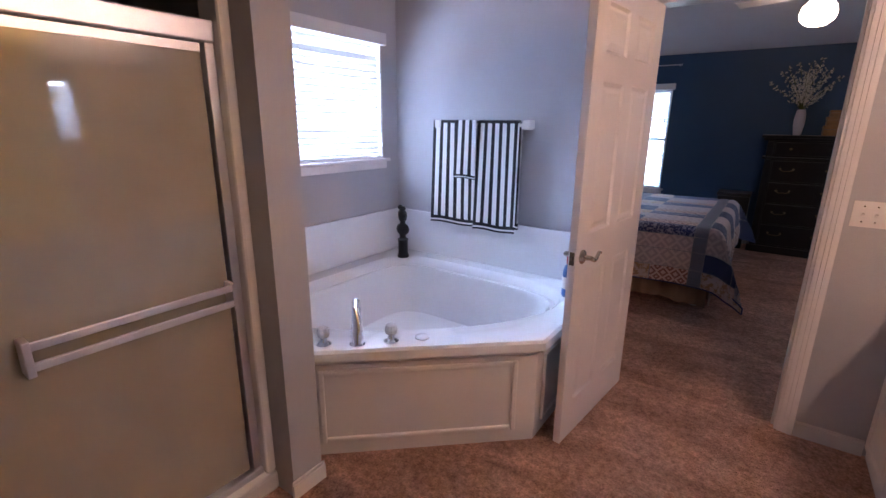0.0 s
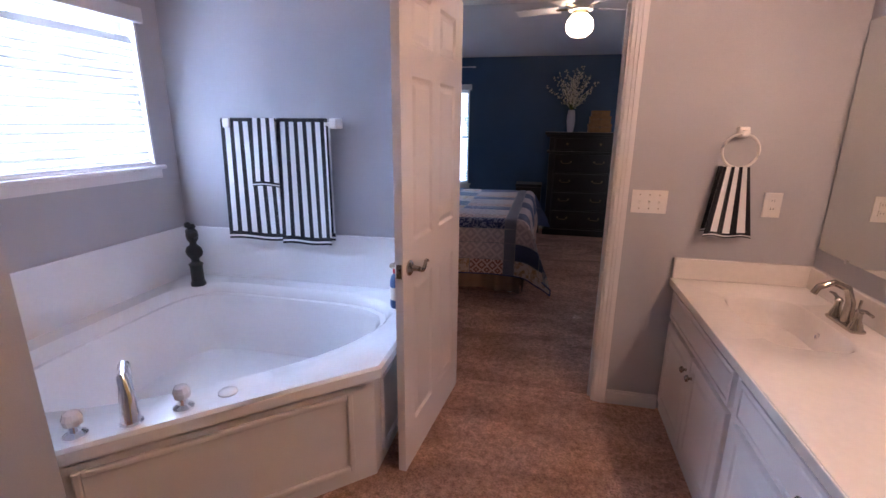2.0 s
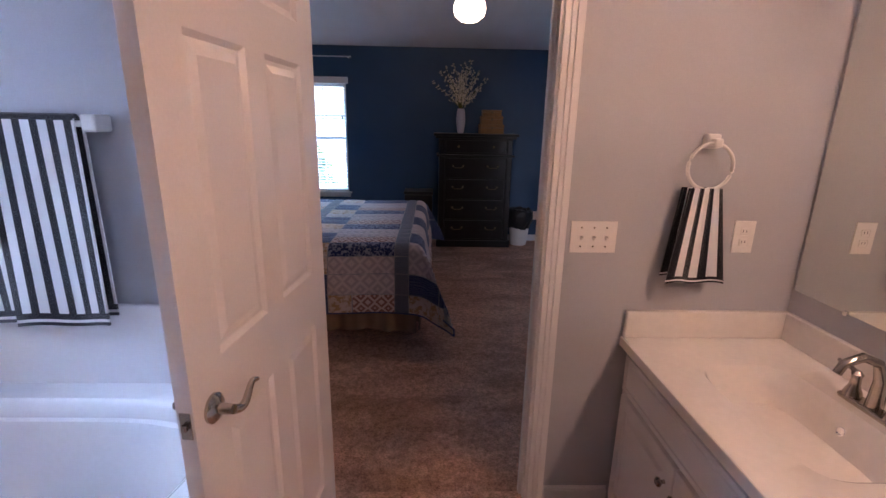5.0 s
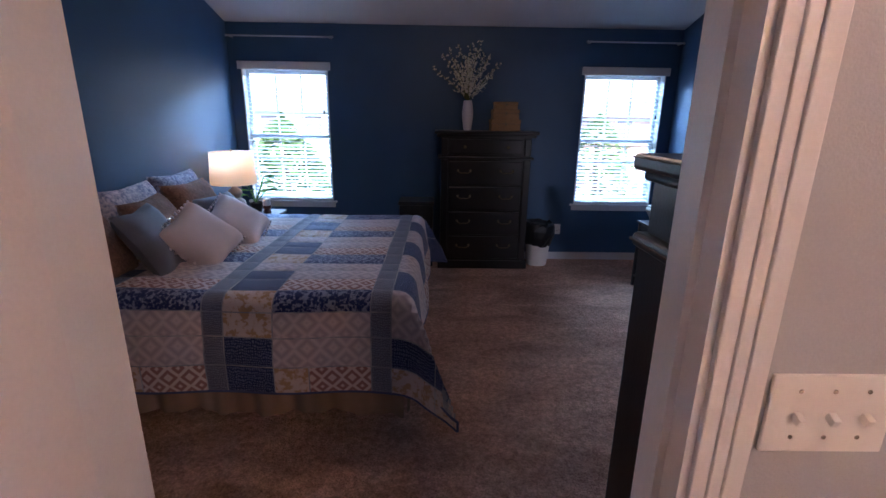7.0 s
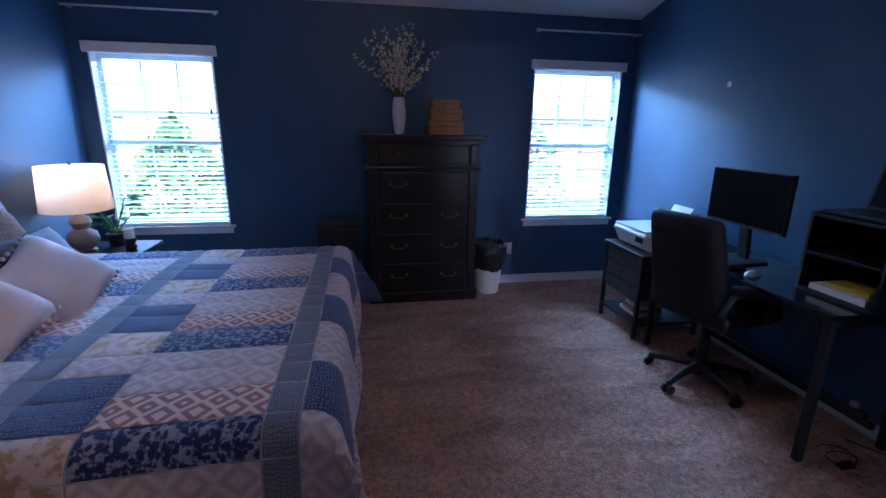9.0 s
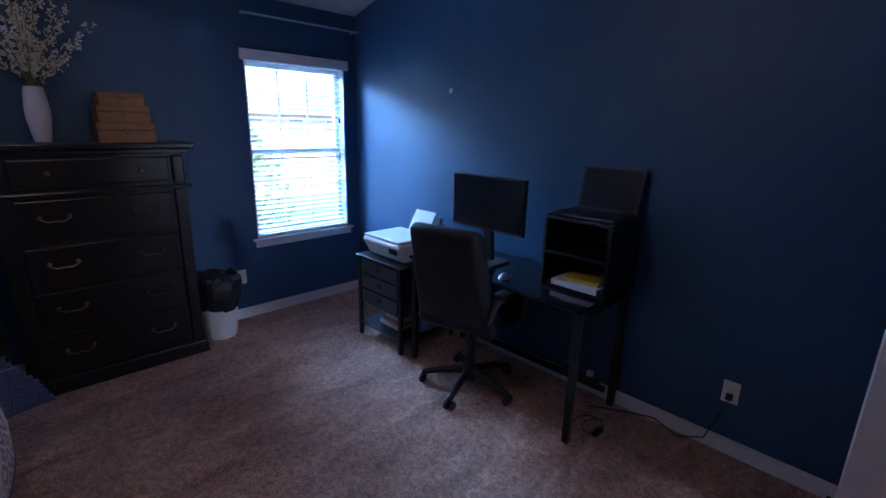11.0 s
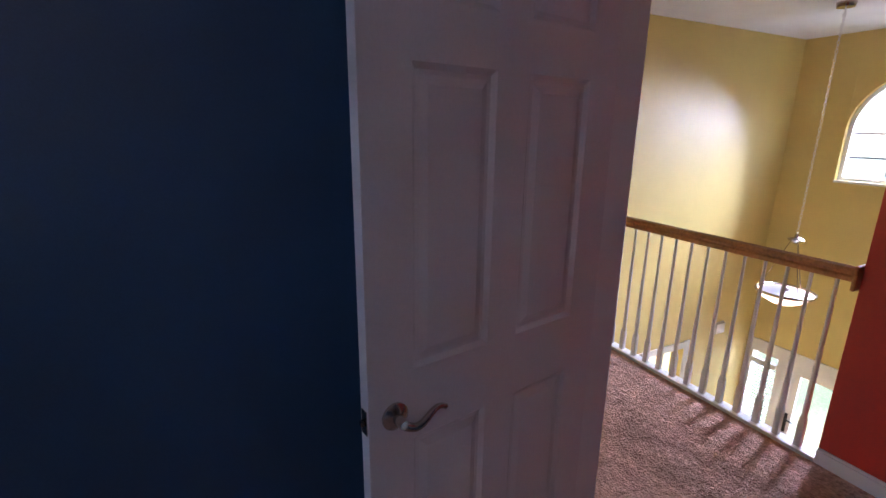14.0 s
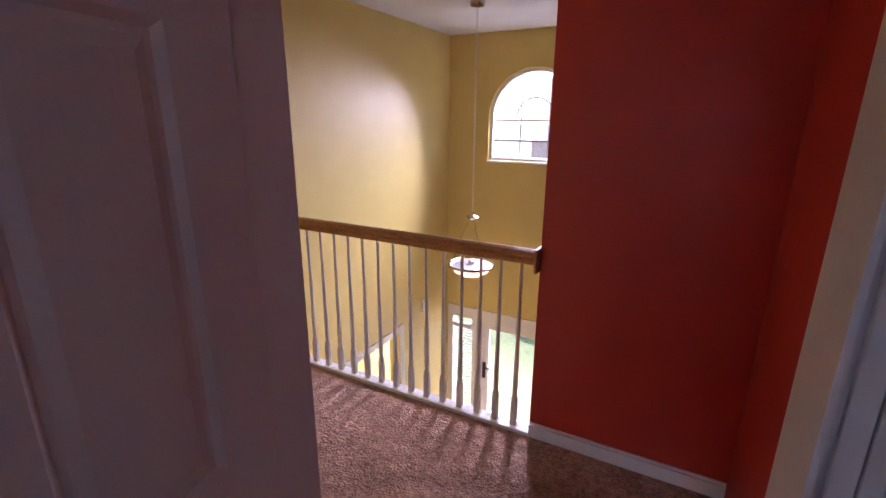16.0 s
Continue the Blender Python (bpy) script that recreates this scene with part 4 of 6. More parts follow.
def cabinet_door(parent, y0, y1, z0, z1, knob):
    """A raised panel cabinet front facing -x."""
    b = bmesh.new()
    rings = []
    for inset, d in ((0, 0.0), (0, -0.016), (0.003, -0.019), (0.045, -0.019), (0.052, -0.013), (0.062, -0.013), (0.078, -0.018)):
        if z1 - z0 < 0.2:
            inset *= 0.35
        x = VX + 0.03 + d
        rings.append([b.verts.new(c) for c in ((x, y0 + inset, z0 + inset), (x, y1 - inset, z0 + inset), (x, y1 - inset, z1 - inset), (x, y0 + inset, z1 - inset))])
    for p, q in zip(rings, rings[1:]):
        for k in range(4):
            b.faces.new((p[k], p[(k + 1) % 4], q[(k + 1) % 4], q[k]))
    b.faces.new(rings[-1])
    d = part("drawer_front" if z1 - z0 < 0.25 else "door", b, WHITE, parent)
    if knob:
        part("knob", moved(lathe(knobprof, n=16), pose(VX + 0.012, knob[0], knob[1], 0, -90, 0)), NICKEL, d, "satin nickel knob", smooth=True)


for k, (y0, y1) in enumerate(((1.60, 2.485), (0.62, 1.598), (-0.3, 0.618))):
    t = thing("vanity_cabinet", ((VX + 1.37) / 2, (y0 + y1) / 2, 0), "white raised panel vanity cabinet under the countertop", "cabinet", "vanity cabinets")
    part("body", box(VX + 0.03, y0, 0.0, 1.37, y1, VZ - 0.14), WHITE, t)
    if k != 0:
        part("top_rail", box(VX + 0.03, y0, VZ - 0.14, VX + 0.06, y1, VZ - 0.04), WHITE, t)
        cabinet_door(t, y0 + 0.03, y1 - 0.03, 0.575, 0.72, ((y0 + y1) / 2, 0.645))
        cabinet_door(t, y0 + 0.03, (y0 + y1) / 2 - 0.004, 0.07, 0.55, ((y0 + y1) / 2 - 0.04, 0.50))
        cabinet_door(t, (y0 + y1) / 2 + 0.004, y1 - 0.03, 0.07, 0.55, ((y0 + y1) / 2 + 0.04, 0.50))
        for z in (0.15, 0.47):
            part("hinge", box(VX + 0.018, y1 - 0.028, z, VX + 0.028, y1 - 0.02, z + 0.05), NICKEL, t)
    else:
        part("top_rail", box(VX + 0.03, y0, VZ - 0.14, VX + 0.06, y1, VZ - 0.04), WHITE, t)
        cabinet_door(t, y0 + 0.03, y1 - 0.03, 0.575, 0.72, None)
        cabinet_door(t, y0 + 0.03, (y0 + y1) / 2 - 0.004, 0.07, 0.55, ((y0 + y1) / 2 - 0.04, 0.47))
        cabinet_door(t, (y0 + y1) / 2 + 0.004, y1 - 0.03, 0.07, 0.55, ((y0 + y1) / 2 + 0.04, 0.47))

t = thing("mirror", (1.378, 1.3, 0.985), "frameless vanity mirror held by small clips", "mirror")
part("glass", box(1.372, -0.2, 0.985, 1.379, 2.472, 1.99), MIRROR, t)
for y, z in ((2.25, 0.985), (1.2, 0.985), (2.25, 1.99), (1.2, 1.99)):
    part("clip", box(1.366, y - 0.008, z - 0.008, 1.379, y + 0.008, z + 0.008, 0.002), CHROME, t)
t = thing("vanity_light", (1.34, 0.9, 2.21), "chrome bar with lit frosted globes above the mirror", "wall lamp")
part("bar", box(1.33, 0.15, 2.21, 1.379, 1.65, 2.29, 0.008), CHROME, t)
for k in range(6):
    y = 0.26 + 0.256 * k
    part("globe", lathe([(0.02, -0.06), (0.045, -0.045), (0.058, 0), (0.045, 0.045), (0.01, 0.058)], (1.265, y, 2.25), 20), BULB, t, "lit frosted glass globe", smooth=True)
t = thing("vase_black", (1.17, 1.18, VZ), "dark rounded ornament on the countertop", "ornament")
part("body", lathe([(0.045, 0), (0.06, 0.03), (0.075, 0.10), (0.06, 0.17), (0.03, 0.22), (0.035, 0.25)], (1.17, 1.18, VZ), 24), DARKPLASTIC, t, smooth=True)

# shower
t = thing("shower_enclosure", (-1.43, -0.2, 0), "framed sliding shower door of obscure glass", "shower")
SY_A, SY_B = -0.95, 0.62
part("curb", box(-1.50, SY_A, 0, -1.36, SY_B + 0.08, 0.09, 0.015), ACRYL, t)
part("jamb_flange", box(-1.50, SY_B + 0.035, 0.09, -1.37, SY_B + 0.078, 1.95, 0.012), ACRYL, t)
part("top_track", box(-1.475, SY_A, 1.80, -1.405, SY_B + 0.035, 1.87, 0.006), ALU, t, "satin aluminium track")
part("bottom_track", box(-1.47, SY_A, 0.09, -1.40, SY_B + 0.035, 0.12, 0.004), ALU, t)
part("side_jamb", box(-1.465, SY_B, 0.12, -1.412, SY_B + 0.034, 1.80, 0.004), ALU, t)
part("side_jamb", box(-1.465, SY_A, 0.12, -1.412, SY_A + 0.034, 1.80, 0.004), ALU, t)
for x, a, c in ((-1.432, -0.22, SY_B - 0.01), (-1.452, SY_A + 0.04, -0.16)):
    d = part("sliding_panel", box(x - 0.003, a, 0.125, x + 0.003, c, 1.795), FROST, t, "obscure glass panel")
    part("panel_rail", box(x - 0.007, a, 1.77, x + 0.007, c, 1.797), ALU, d)
br = part("towel_rail_bracket", box(-1.428, 0.0, 0.87, -1.37, 0.02, 0.975, 0.003), ALU, t)
part("towel_rail_bracket", box(-1.428, 0.595, 0.87, -1.37, 0.61, 0.975, 0.003), ALU, t)
for z in (0.945, 0.885):
    part("towel_rail", box(-1.385, 0.012, z, -1.372, 0.60, z + 0.024, 0.002), ALU, t)
wall("wall_shower_side", "y", -1.10, -0.96, -2.2, -1.36, 0, CEIL_Z, GREY, "light grey painted shower side wall")
wall("wall_shower_header", "x", -1.50, -1.37, -0.958, 0.698, 1.952, CEIL_Z, GREY, "light grey painted header over the shower")
part("surround", box(-2.195, SY_A, 0.02, -2.17, 0.695, 1.95), ACRYL, t)
part("shower_rod", tube([(-1.9, -0.4, 1.45), (-1.9, 0.0, 1.45)], 0.01), CHROME, t)


# ---- bedroom ----
# bed: mattress, box spring, pleated skirt and feet
BX0, BX1, BY0, BY1, BT = -2.08, -0.10, 4.07, 6.02, 0.71
t = thing("bed", (-1.1, 5.05, 0), "king bed with a taupe pleated skirt", "bed")
part("mattress", box(BX0, BY0, 0.42, BX1, BY1, BT - 0.012, 0.05, seg=3), material("mattress_ticking", (0.6, 0.58, 0.55), 0.9), t)
part("box_spring", box(BX0, BY0 + 0.02, 0.17, BX1 - 0.02, BY1 - 0.02, 0.42, 0.02), LINEN, t)
part("bed_frame", box(BX0, BY0 + 0.05, 0.12, BX1 - 0.05, BY1 - 0.05, 0.17), STEEL, t)
for x, y in ((-0.2, 4.2), (-0.2, 5.9), (-1.1, 4.2), (-2.0, 4.2), (-2.0, 5.9)):
    part("foot", lathe([(0.03, 0), (0.03, 0.02), (0.018, 0.03), (0.018, 0.12)], (x, y, 0), 12), PLASTIC, t)


def skirt(p, q, nrm, name):
    L = (Vector(q) - Vector(p)).length

    def f(u, v):
        base = Vector(p).lerp(Vector(q), u)
        s = math.sin(u * L * 26) + 0.5 * math.sin(u * L * 61 + 1)
        o = 0.012 + (0.010 + 0.028 * (1 - v)) * s * 0.5
        return (base.x + nrm[0] * o, base.y + nrm[1] * o, 0.055 + 0.012 * math.sin(u * L * 9) * (1 - v) + 0.39 * v)
    part(name, sheet(f, int(L * 70), 6, 0.004), LINEN, t, "taupe pleated linen", smooth=True)


skirt((BX0, BY0, 0), (BX1, BY0, 0), (0, -1), "skirt_side")
skirt((BX1, BY0, 0), (BX1, BY1, 0), (1, 0), "skirt_end")
skirt((BX0, BY1, 0), (BX1, BY1, 0), (0, 1), "skirt_side")

# patchwork quilt draped over the bed
QU0, QU1, QV0, QV1 = -2.05, 0.34, 3.565, 6.42


def drape(x, y):
    """Where the quilt's flat point (x, y) lies once it hangs over the edges."""
    ex, ey0, ey1 = max(0, x - (BX1 - 0.03)), max(0, (BY0 + 0.03) - y), max(0, y - (BY1 - 0.03))
    ey, sy = (ey0, -1) if ey0 > 0 else (ey1, 1)
    r = 0.07

    def over(e):
        if e <= 0:
            return 0.0, 0.0
        a = min(e / r, math.pi / 2)
        return r * math.sin(a), r * (1 - math.cos(a)) + max(0, e - r * math.pi / 2)
    hx, dx = over(ex)
    hy, dy = over(ey)
    both = min(dx, dy)
    z = BT + 0.012 - max(dx, dy) - 0.22 * both
    px = min(x, BX1 - 0.03) + hx + 0.05 * min(1, dx / 0.3) + 0.42 * both
    py = (min(max(y, BY0 + 0.03), BY1 - 0.03)) + sy * (hy + 0.05 * min(1, dy / 0.3) + 0.42 * both)
    rip = 0.014 * math.sin(x * 9 + 1.3) * min(1, dy / 0.25) * (1 if dy > dx else 0)
    rip2 = 0.016 * math.sin(y * 8) * min(1, dx / 0.25) * (1 if dx > dy else 0)
    z += 0.006 * math.sin(x * 5 + y * 3) * math.sin(y * 4 - x) - 0.03 * max(0, (-1.6 - x))
    return (px + rip2, py + sy * rip, z)


t = thing("quilt", (-1.1, 5.05, 0.35), "blue, grey and cream patchwork quilt draped over the bed", "quilt")
bm = sheet(lambda u, v: drape(QU0 + (QU1 - QU0) * u, QV0 + (QV1 - QV0) * v), 90, 100)
for v in bm.verts:
    v.co.z -= 0.004
part("backing", bm, fabric("quilt_backing", (0.30, 0.32, 0.38), (0.5, 0.5, 0.52), "floral", 9), t, smooth=True)
F_LINEN = fabric("cream_ikat_print", (0.70, 0.62, 0.64), (0.49, 0.42, 0.47), "ogee", 8)
F_NAVY = fabric("navy_floral_print", (0.022, 0.040, 0.15), (0.30, 0.34, 0.50), "floral", 26)
F_LEAF = fabric("blue_leaf_print", (0.025, 0.045, 0.14), (0.17, 0.21, 0.36), "leaf", 40)
F_GREY = fabric("slate_stripe_print", (0.14, 0.16, 0.23), (0.27, 0.29, 0.37), "leaf", 50)
F_DIAM = fabric("rust_diamond_print", (0.72, 0.60, 0.58), (0.36, 0.19, 0.18), "zigzag", 10)
F_TAN = fabric("ochre_medallion_print", (0.70, 0.60, 0.57), (0.50, 0.33, 0.20), "floral", 13)


def patch(x0, x1, y0, y1, mat, puff=0.006):
    def f(u, v):
        x, y = x0 + 0.003 + (x1 - x0 - 0.006) * u, y0 + 0.003 + (y1 - y0 - 0.006) * v
        p = Vector(drape(x, y))
        n = (Vector(drape(x + 0.01, y)) - Vector(drape(x - 0.01, y))).cross(Vector(drape(x, y + 0.01)) - Vector(drape(x, y - 0.01)))
        n.normalize()
        e = min(1.0, 8 * min(u, 1 - u)) * min(1.0, 8 * min(v, 1 - v))
        q = 0.65 + 0.35 * abs(math.sin(x * 42) * math.sin(y * 42))
        return p + n * (0.002 + puff * e * q)
    part("patch", sheet(f, max(4, int((x1 - x0) * 36)), max(4, int((y1 - y0) * 36)), uv=lambda a, c: (x0 + (x1 - x0) * a, y0 + (y1 - y0) * c)), mat, t, smooth=True)


# blocks run from head to foot between slim grey strips; bands of unlike prints run across them
FRONT = [(QV0, 3.71, "border"), (3.71, 3.86, "skirt"), (3.86, 3.985, "apron"), (3.985, 4.115, "navy")]
TOP = [(4.115 + 0.64 * k + a, 4.115 + 0.64 * k + c, kd) for k in range(3) for a, c, kd in ((0, 0.165, "diamond"), (0.165, 0.30, "leaf"), (0.30, 0.44, "plain"), (0.44, 0.64, "navy"))]
BACK = [(6.035, QV1, "skirt")]
for x0 in (-2.615, -1.795, -0.975):
    xs, xe = x0 + 0.245, x0 + 0.72
    for ya, yb, kd in FRONT + TOP + BACK:
        left = {"border": F_LEAF, "skirt": F_LEAF, "apron": F_TAN, "navy": F_TAN, "diamond": F_LEAF, "leaf": F_LEAF, "plain": F_LINEN}[kd]
        right = {"border": F_DIAM, "skirt": F_LINEN, "apron": F_LINEN, "navy": F_NAVY, "diamond": F_DIAM, "leaf": F_LINEN, "plain": F_LINEN}[kd]
        if kd == "border":
            cells = [(x0, xs, left), (xs, xs + 0.17, F_TAN), (xs + 0.17, xe, right)]
        else:
            cells = [(x0, xs, left), (xs, xe, right)]
        cells.append((xe, x0 + 0.82, F_GREY))
        for a, c, mt in cells:
            a = max(a, QU0)
            if c - a > 0.03:
                patch(a, c, ya, yb, mt)
# the overhang past the bed's foot
for ya, yb, near, low in ((QV0, 3.71, F_TAN, F_TAN), (3.71, 3.86, F_LEAF, F_LEAF), (3.86, 4.115, F_LINEN, F_TAN), (4.115, 4.42, F_LEAF, F_DIAM), (4.42, 4.755, F_LINEN, F_LINEN), (4.755, 5.06, F_LEAF, F_DIAM), (5.06, 5.425, F_LINEN, F_TAN), (5.425, 5.73, F_LEAF, F_DIAM), (5.73, 6.035, F_LINEN, F_LINEN), (6.035, QV1, F_LEAF, F_LEAF)):
    patch(-0.155, 0.12, ya, yb, near)
    patch(0.12, QU1, ya, yb, low)
bind = [drape(QU1, QV0 + (QV1 - QV0) * k / 60) for k in range(61)]
part("binding", tube(bind, 0.007, 6), F_NAVY, t)
part("binding", tube([drape(QU0 + (QU1 - QU0) * k / 60, QV0) for k in range(61)], 0.007, 6), F_NAVY, t)


# pillows
def pillow(at, w, h, thick, rx, ry, rz, mat, label, poms=False, fuzzy=0.0, spin=0.0):
    t = thing("pillow", at, label, "pillow", "pillows on the bed")
    rot = pose(0, 0, 0, rx, ry, rz) @ pose(0, 0, 0, 0, 0, spin)
    b = bmesh.new()
    n = 18
    rnd = random.Random(int(at[0] * 100 + at[1] * 37))
    for s in (1, -1):
        g = []
        for i in range(n + 1):
            r = []
            for j in range(n + 1):
                u, v = 2 * i / n - 1, 2 * j / n - 1
                d = (1 - u ** 4) * (1 - v ** 4)
                pin = 1 - 0.12 * (1 - abs(v)) * abs(u) ** 3
                pin2 = 1 - 0.12 * (1 - abs(u)) * abs(v) ** 3
                z = s * thick / 2 * max(0, d) ** 0.55 + (fuzzy * rnd.uniform(-1, 1) if d > 0 else 0)
                r.append(b.verts.new((u * w / 2 * pin, v * h / 2 * pin2, z)))
            g.append(r)
        for i in range(n):
            for j in range(n):
                b.faces.new((g[i][j], g[i + 1][j], g[i + 1][j + 1], g[i][j + 1]))
    bmesh.ops.remove_doubles(b, verts=b.verts, dist=0.0005)
    part("cushion", moved(b, rot), mat, t, smooth=True, local=True)
    if poms:
        b = bmesh.new()
        for k in range(44):
            a = k / 44 * 4
            e, f = int(a), a - int(a)
            q = 2 * f - 1
            u, v = ((q, -1), (1, q), (-q, 1), (-1, -q))[e]
            c = rot @ Vector((u * w / 2 * 0.985, v * h / 2 * 0.985, 0))
            bmesh.ops.create_icosphere(b, subdivisions=1, radius=0.011, matrix=Matrix.Translation(c))
        part("pompom_trim", b, mat, t, "row of small pompoms", smooth=True, local=True)


P_FUR = material("mauve_plush", (0.215, 0.115, 0.08), 0.98, vary=0.35, scale=60, fine=90, bump=1.0, sheen=0.1)
SHAM_NAVY = material("navy_print_sham", (0.022, 0.04, 0.14), 0.9, vary=0.1, scale=38, fine=70, bump=0.3, second=(0.40, 0.40, 0.50))
SHAM_PALE = material("pale_print_sham", (0.10, 0.12, 0.24), 0.9, vary=0.1, scale=22, fine=60, bump=0.3, second=(0.66, 0.58, 0.60))
P_GREY = material("grey_velvet", (0.12, 0.13, 0.17), 0.85, vary=0.15, fine=300, bump=0.2, sheen=0.15)
P_PINK = material("blush_cotton", (0.74, 0.66, 0.69), 0.9, vary=0.05, fine=300, bump=0.3)
pillow((-1.93, 5.55, 0.92), 0.62, 0.46, 0.16, 70, 0, 90, SHAM_NAVY, "navy print sham pillow leaning on the wall")
pillow((-1.93, 4.95, 0.90), 0.66, 0.46, 0.16, 66, 0, 90, SHAM_PALE, "blue leaf print sham pillow leaning on the wall")
pillow((-1.93, 4.38, 0.89), 0.62, 0.44, 0.16, 66, 0, 92, SHAM_NAVY, "navy print sham pillow leaning on the wall")
pillow((-1.70, 5.30, 0.92), 0.50, 0.40, 0.16, 62, 0, 84, P_FUR, "mauve plush pillow with a nubby pile", fuzzy=0.004)
pillow((-1.72, 4.85, 0.88), 0.50, 0.40, 0.16, 58, 0, 95, P_FUR, "mauve plush pillow with a nubby pile", fuzzy=0.004)
pillow((-1.74, 4.22, 0.89), 0.56, 0.46, 0.18, 60, 0, 96, P_FUR, "mauve plush pillow with a nubby pile", fuzzy=0.004)
pillow((-1.52, 5.35, 0.84), 0.44, 0.38, 0.13, 52, 0, 80, P_GREY, "slate grey velvet pillow")
pillow((-1.54, 4.50, 0.87), 0.46, 0.42, 0.14, 58, 0, 100, P_GREY, "slate grey velvet pillow")
pillow((-1.36, 4.66, 0.845), 0.44, 0.40, 0.17, 44, 4, 66, P_PINK, "blush cotton pillow edged with pompoms", poms=True, spin=32)
pillow((-1.34, 5.12, 0.835), 0.44, 0.40, 0.17, 40, 4, 66, P_PINK, "blush cotton pillow edged with pompoms", poms=True, spin=36)

# nightstand with lamp, plant, candle
t = thing("nightstand", (-1.83, 6.48, 0), "black wooden nightstand beside the bed", "nightstand")
part("top", box(-2.12, 6.20, 0.60, -1.52, 6.74, 0.63, 0.006), BLACKWOOD, t)
part("body", box(-2.10, 6.24, 0.06, -1.55, 6.72, 0.60, 0.004), BLACKWOOD, t)
for z in (0.12, 0.36):
    d = part("drawer", box(-1.552, 6.27, z, -1.535, 6.69, z + 0.20, 0.004), BLACKWOOD, t)
    part("knob", moved(lathe(knobprof, n=12), pose(-1.535, 6.48, z + 0.1, 0, 90, 0)), BRASS, d)
LX, LY, LZ = -1.92, 6.45, 0.63
t = thing("table_lamp", (LX, LY, LZ), "lit table lamp with a gourd base and drum shade", "lamp")
part("base", lathe([(0.07, 0), (0.07, 0.012), (0.05, 0.02), (0.085, 0.05), (0.098, 0.09), (0.085, 0.135), (0.045, 0.165), (0.055, 0.185), (0.068, 0.21), (0.058, 0.24), (0.03, 0.26), (0.018, 0.29), (0.012, 0.42)], (LX, LY, LZ), 28), material("taupe_ceramic", (0.30, 0.24, 0.21), 0.4, vary=0.15), t, "taupe ceramic gourd", smooth=True)
sh = bpy.data.materials.new("lit_cream_shade")
sh.use_nodes = True
nn, ll = sh.node_tree.nodes, sh.node_tree.links
df, tr, mix = nn.new("ShaderNodeBsdfDiffuse"), nn.new("ShaderNodeBsdfTranslucent"), nn.new("ShaderNodeMixShader")
df.inputs[0].default_value, tr.inputs[0].default_value = (0.8, 0.7, 0.58, 1), (0.85, 0.72, 0.55, 1)
wv = nn.new("ShaderNodeTexNoise")
wv.inputs["Scale"].default_value = 160
bpn = nn.new("ShaderNodeBump")
bpn.inputs["Strength"].default_value = 0.2
ll.new(wv.outputs[0], bpn.inputs["Height"])
ll.new(bpn.outputs[0], df.inputs["Normal"])
ll.new(df.outputs[0], mix.inputs[1])
ll.new(tr.outputs[0], mix.inputs[2])
ll.new(mix.outputs[0], nn["Material Output"].inputs[0])
b = bmesh.new()
rings = [[b.verts.new((LX + r * math.cos(a * math.pi / 24), LY + r * math.sin(a * math.pi / 24), z)) for a in range(48)] for r, z in ((0.215, 0.93), (0.195, 1.235))]
for k in range(48):
    b.faces.new((rings[0][k], rings[0][(k + 1) % 48], rings[1][(k + 1) % 48], rings[1][k]))
part("shade", b, sh, t, "cream drum shade glowing", smooth=True)
part("bulb", lathe([(0.012, 0), (0.03, 0.04), (0.03, 0.06), (0.012, 0.085)], (LX, LY, 1.05), 16), SHADED, t, smooth=True)
part("finial", lathe([(0.004, 0), (0.01, 0.012), (0.004, 0.03)], (LX, LY, 1.235), 10), BRASS, t)
lamp("table_lamp_light", "POINT", Matrix.Translation((LX, LY, 1.17)), 0.9, WARM, radius=0.03)

rnd = random.Random(5)
t = thing("house_plant", (-1.78, 6.60, 0.63), "leafy green plant with white blooms in a pot", "plant")
part("pot", lathe([(0.05, 0), (0.065, 0.09), (0.06, 0.095), (0.055, 0.08)], (-1.78, 6.60, 0.63), 20), DARKPLASTIC, t, smooth=True)
for k in range(16):
    a, r, h = rnd.uniform(0, 6.28), rnd.uniform(0.05, 0.14), rnd.uniform(0.14, 0.34)
    base, tip = Vector((-1.78, 6.60, 0.72)), Vector((-1.78 + r * math.cos(a), 6.60 + r * math.sin(a) * 0.8, 0.66 + h))
    d = Vector((math.cos(a), math.sin(a), 0.3)).normalized()
    s = d.cross(Vector((0, 0, 1))).normalized()
    b = tube([base, (base + tip) / 2, tip], 0.003, 5)
    q = [tip, tip + d * 0.06 + s * 0.042, tip + d * 0.15 - Vector((0, 0, 0.05)), tip + d * 0.06 - s * 0.042]
    b.faces.new([b.verts.new(p) for p in q])
    part("leaf", b, LEAF, t)
for p in ((-1.86, 6.56, 0.98), (-1.75, 6.55, 0.95)):
    part("bloom", lathe([(0.005, 0), (0.03, 0.02), (0.022, 0.05), (0.006, 0.045)], p, 8), P_PINK, t, "white bloom")
t = thing("candle_holder", (-1.60, 6.42, 0.63), "pillar candle on a turned dark wooden holder", "candle")
part("holder", lathe([(0.04, 0), (0.032, 0.02), (0.042, 0.04), (0.03, 0.06), (0.042, 0.08), (0.036, 0.1)], (-1.60, 6.40, 0.63), 20), material("dark_mahogany", (0.06, 0.015, 0.008), 0.3, vary=0.3), t, smooth=True)
part("candle", lathe([(0.034, 0.1), (0.034, 0.165), (0.028, 0.168)], (-1.60, 6.40, 0.63), 20), PLASTIC, t, "cream wax pillar", smooth=True)

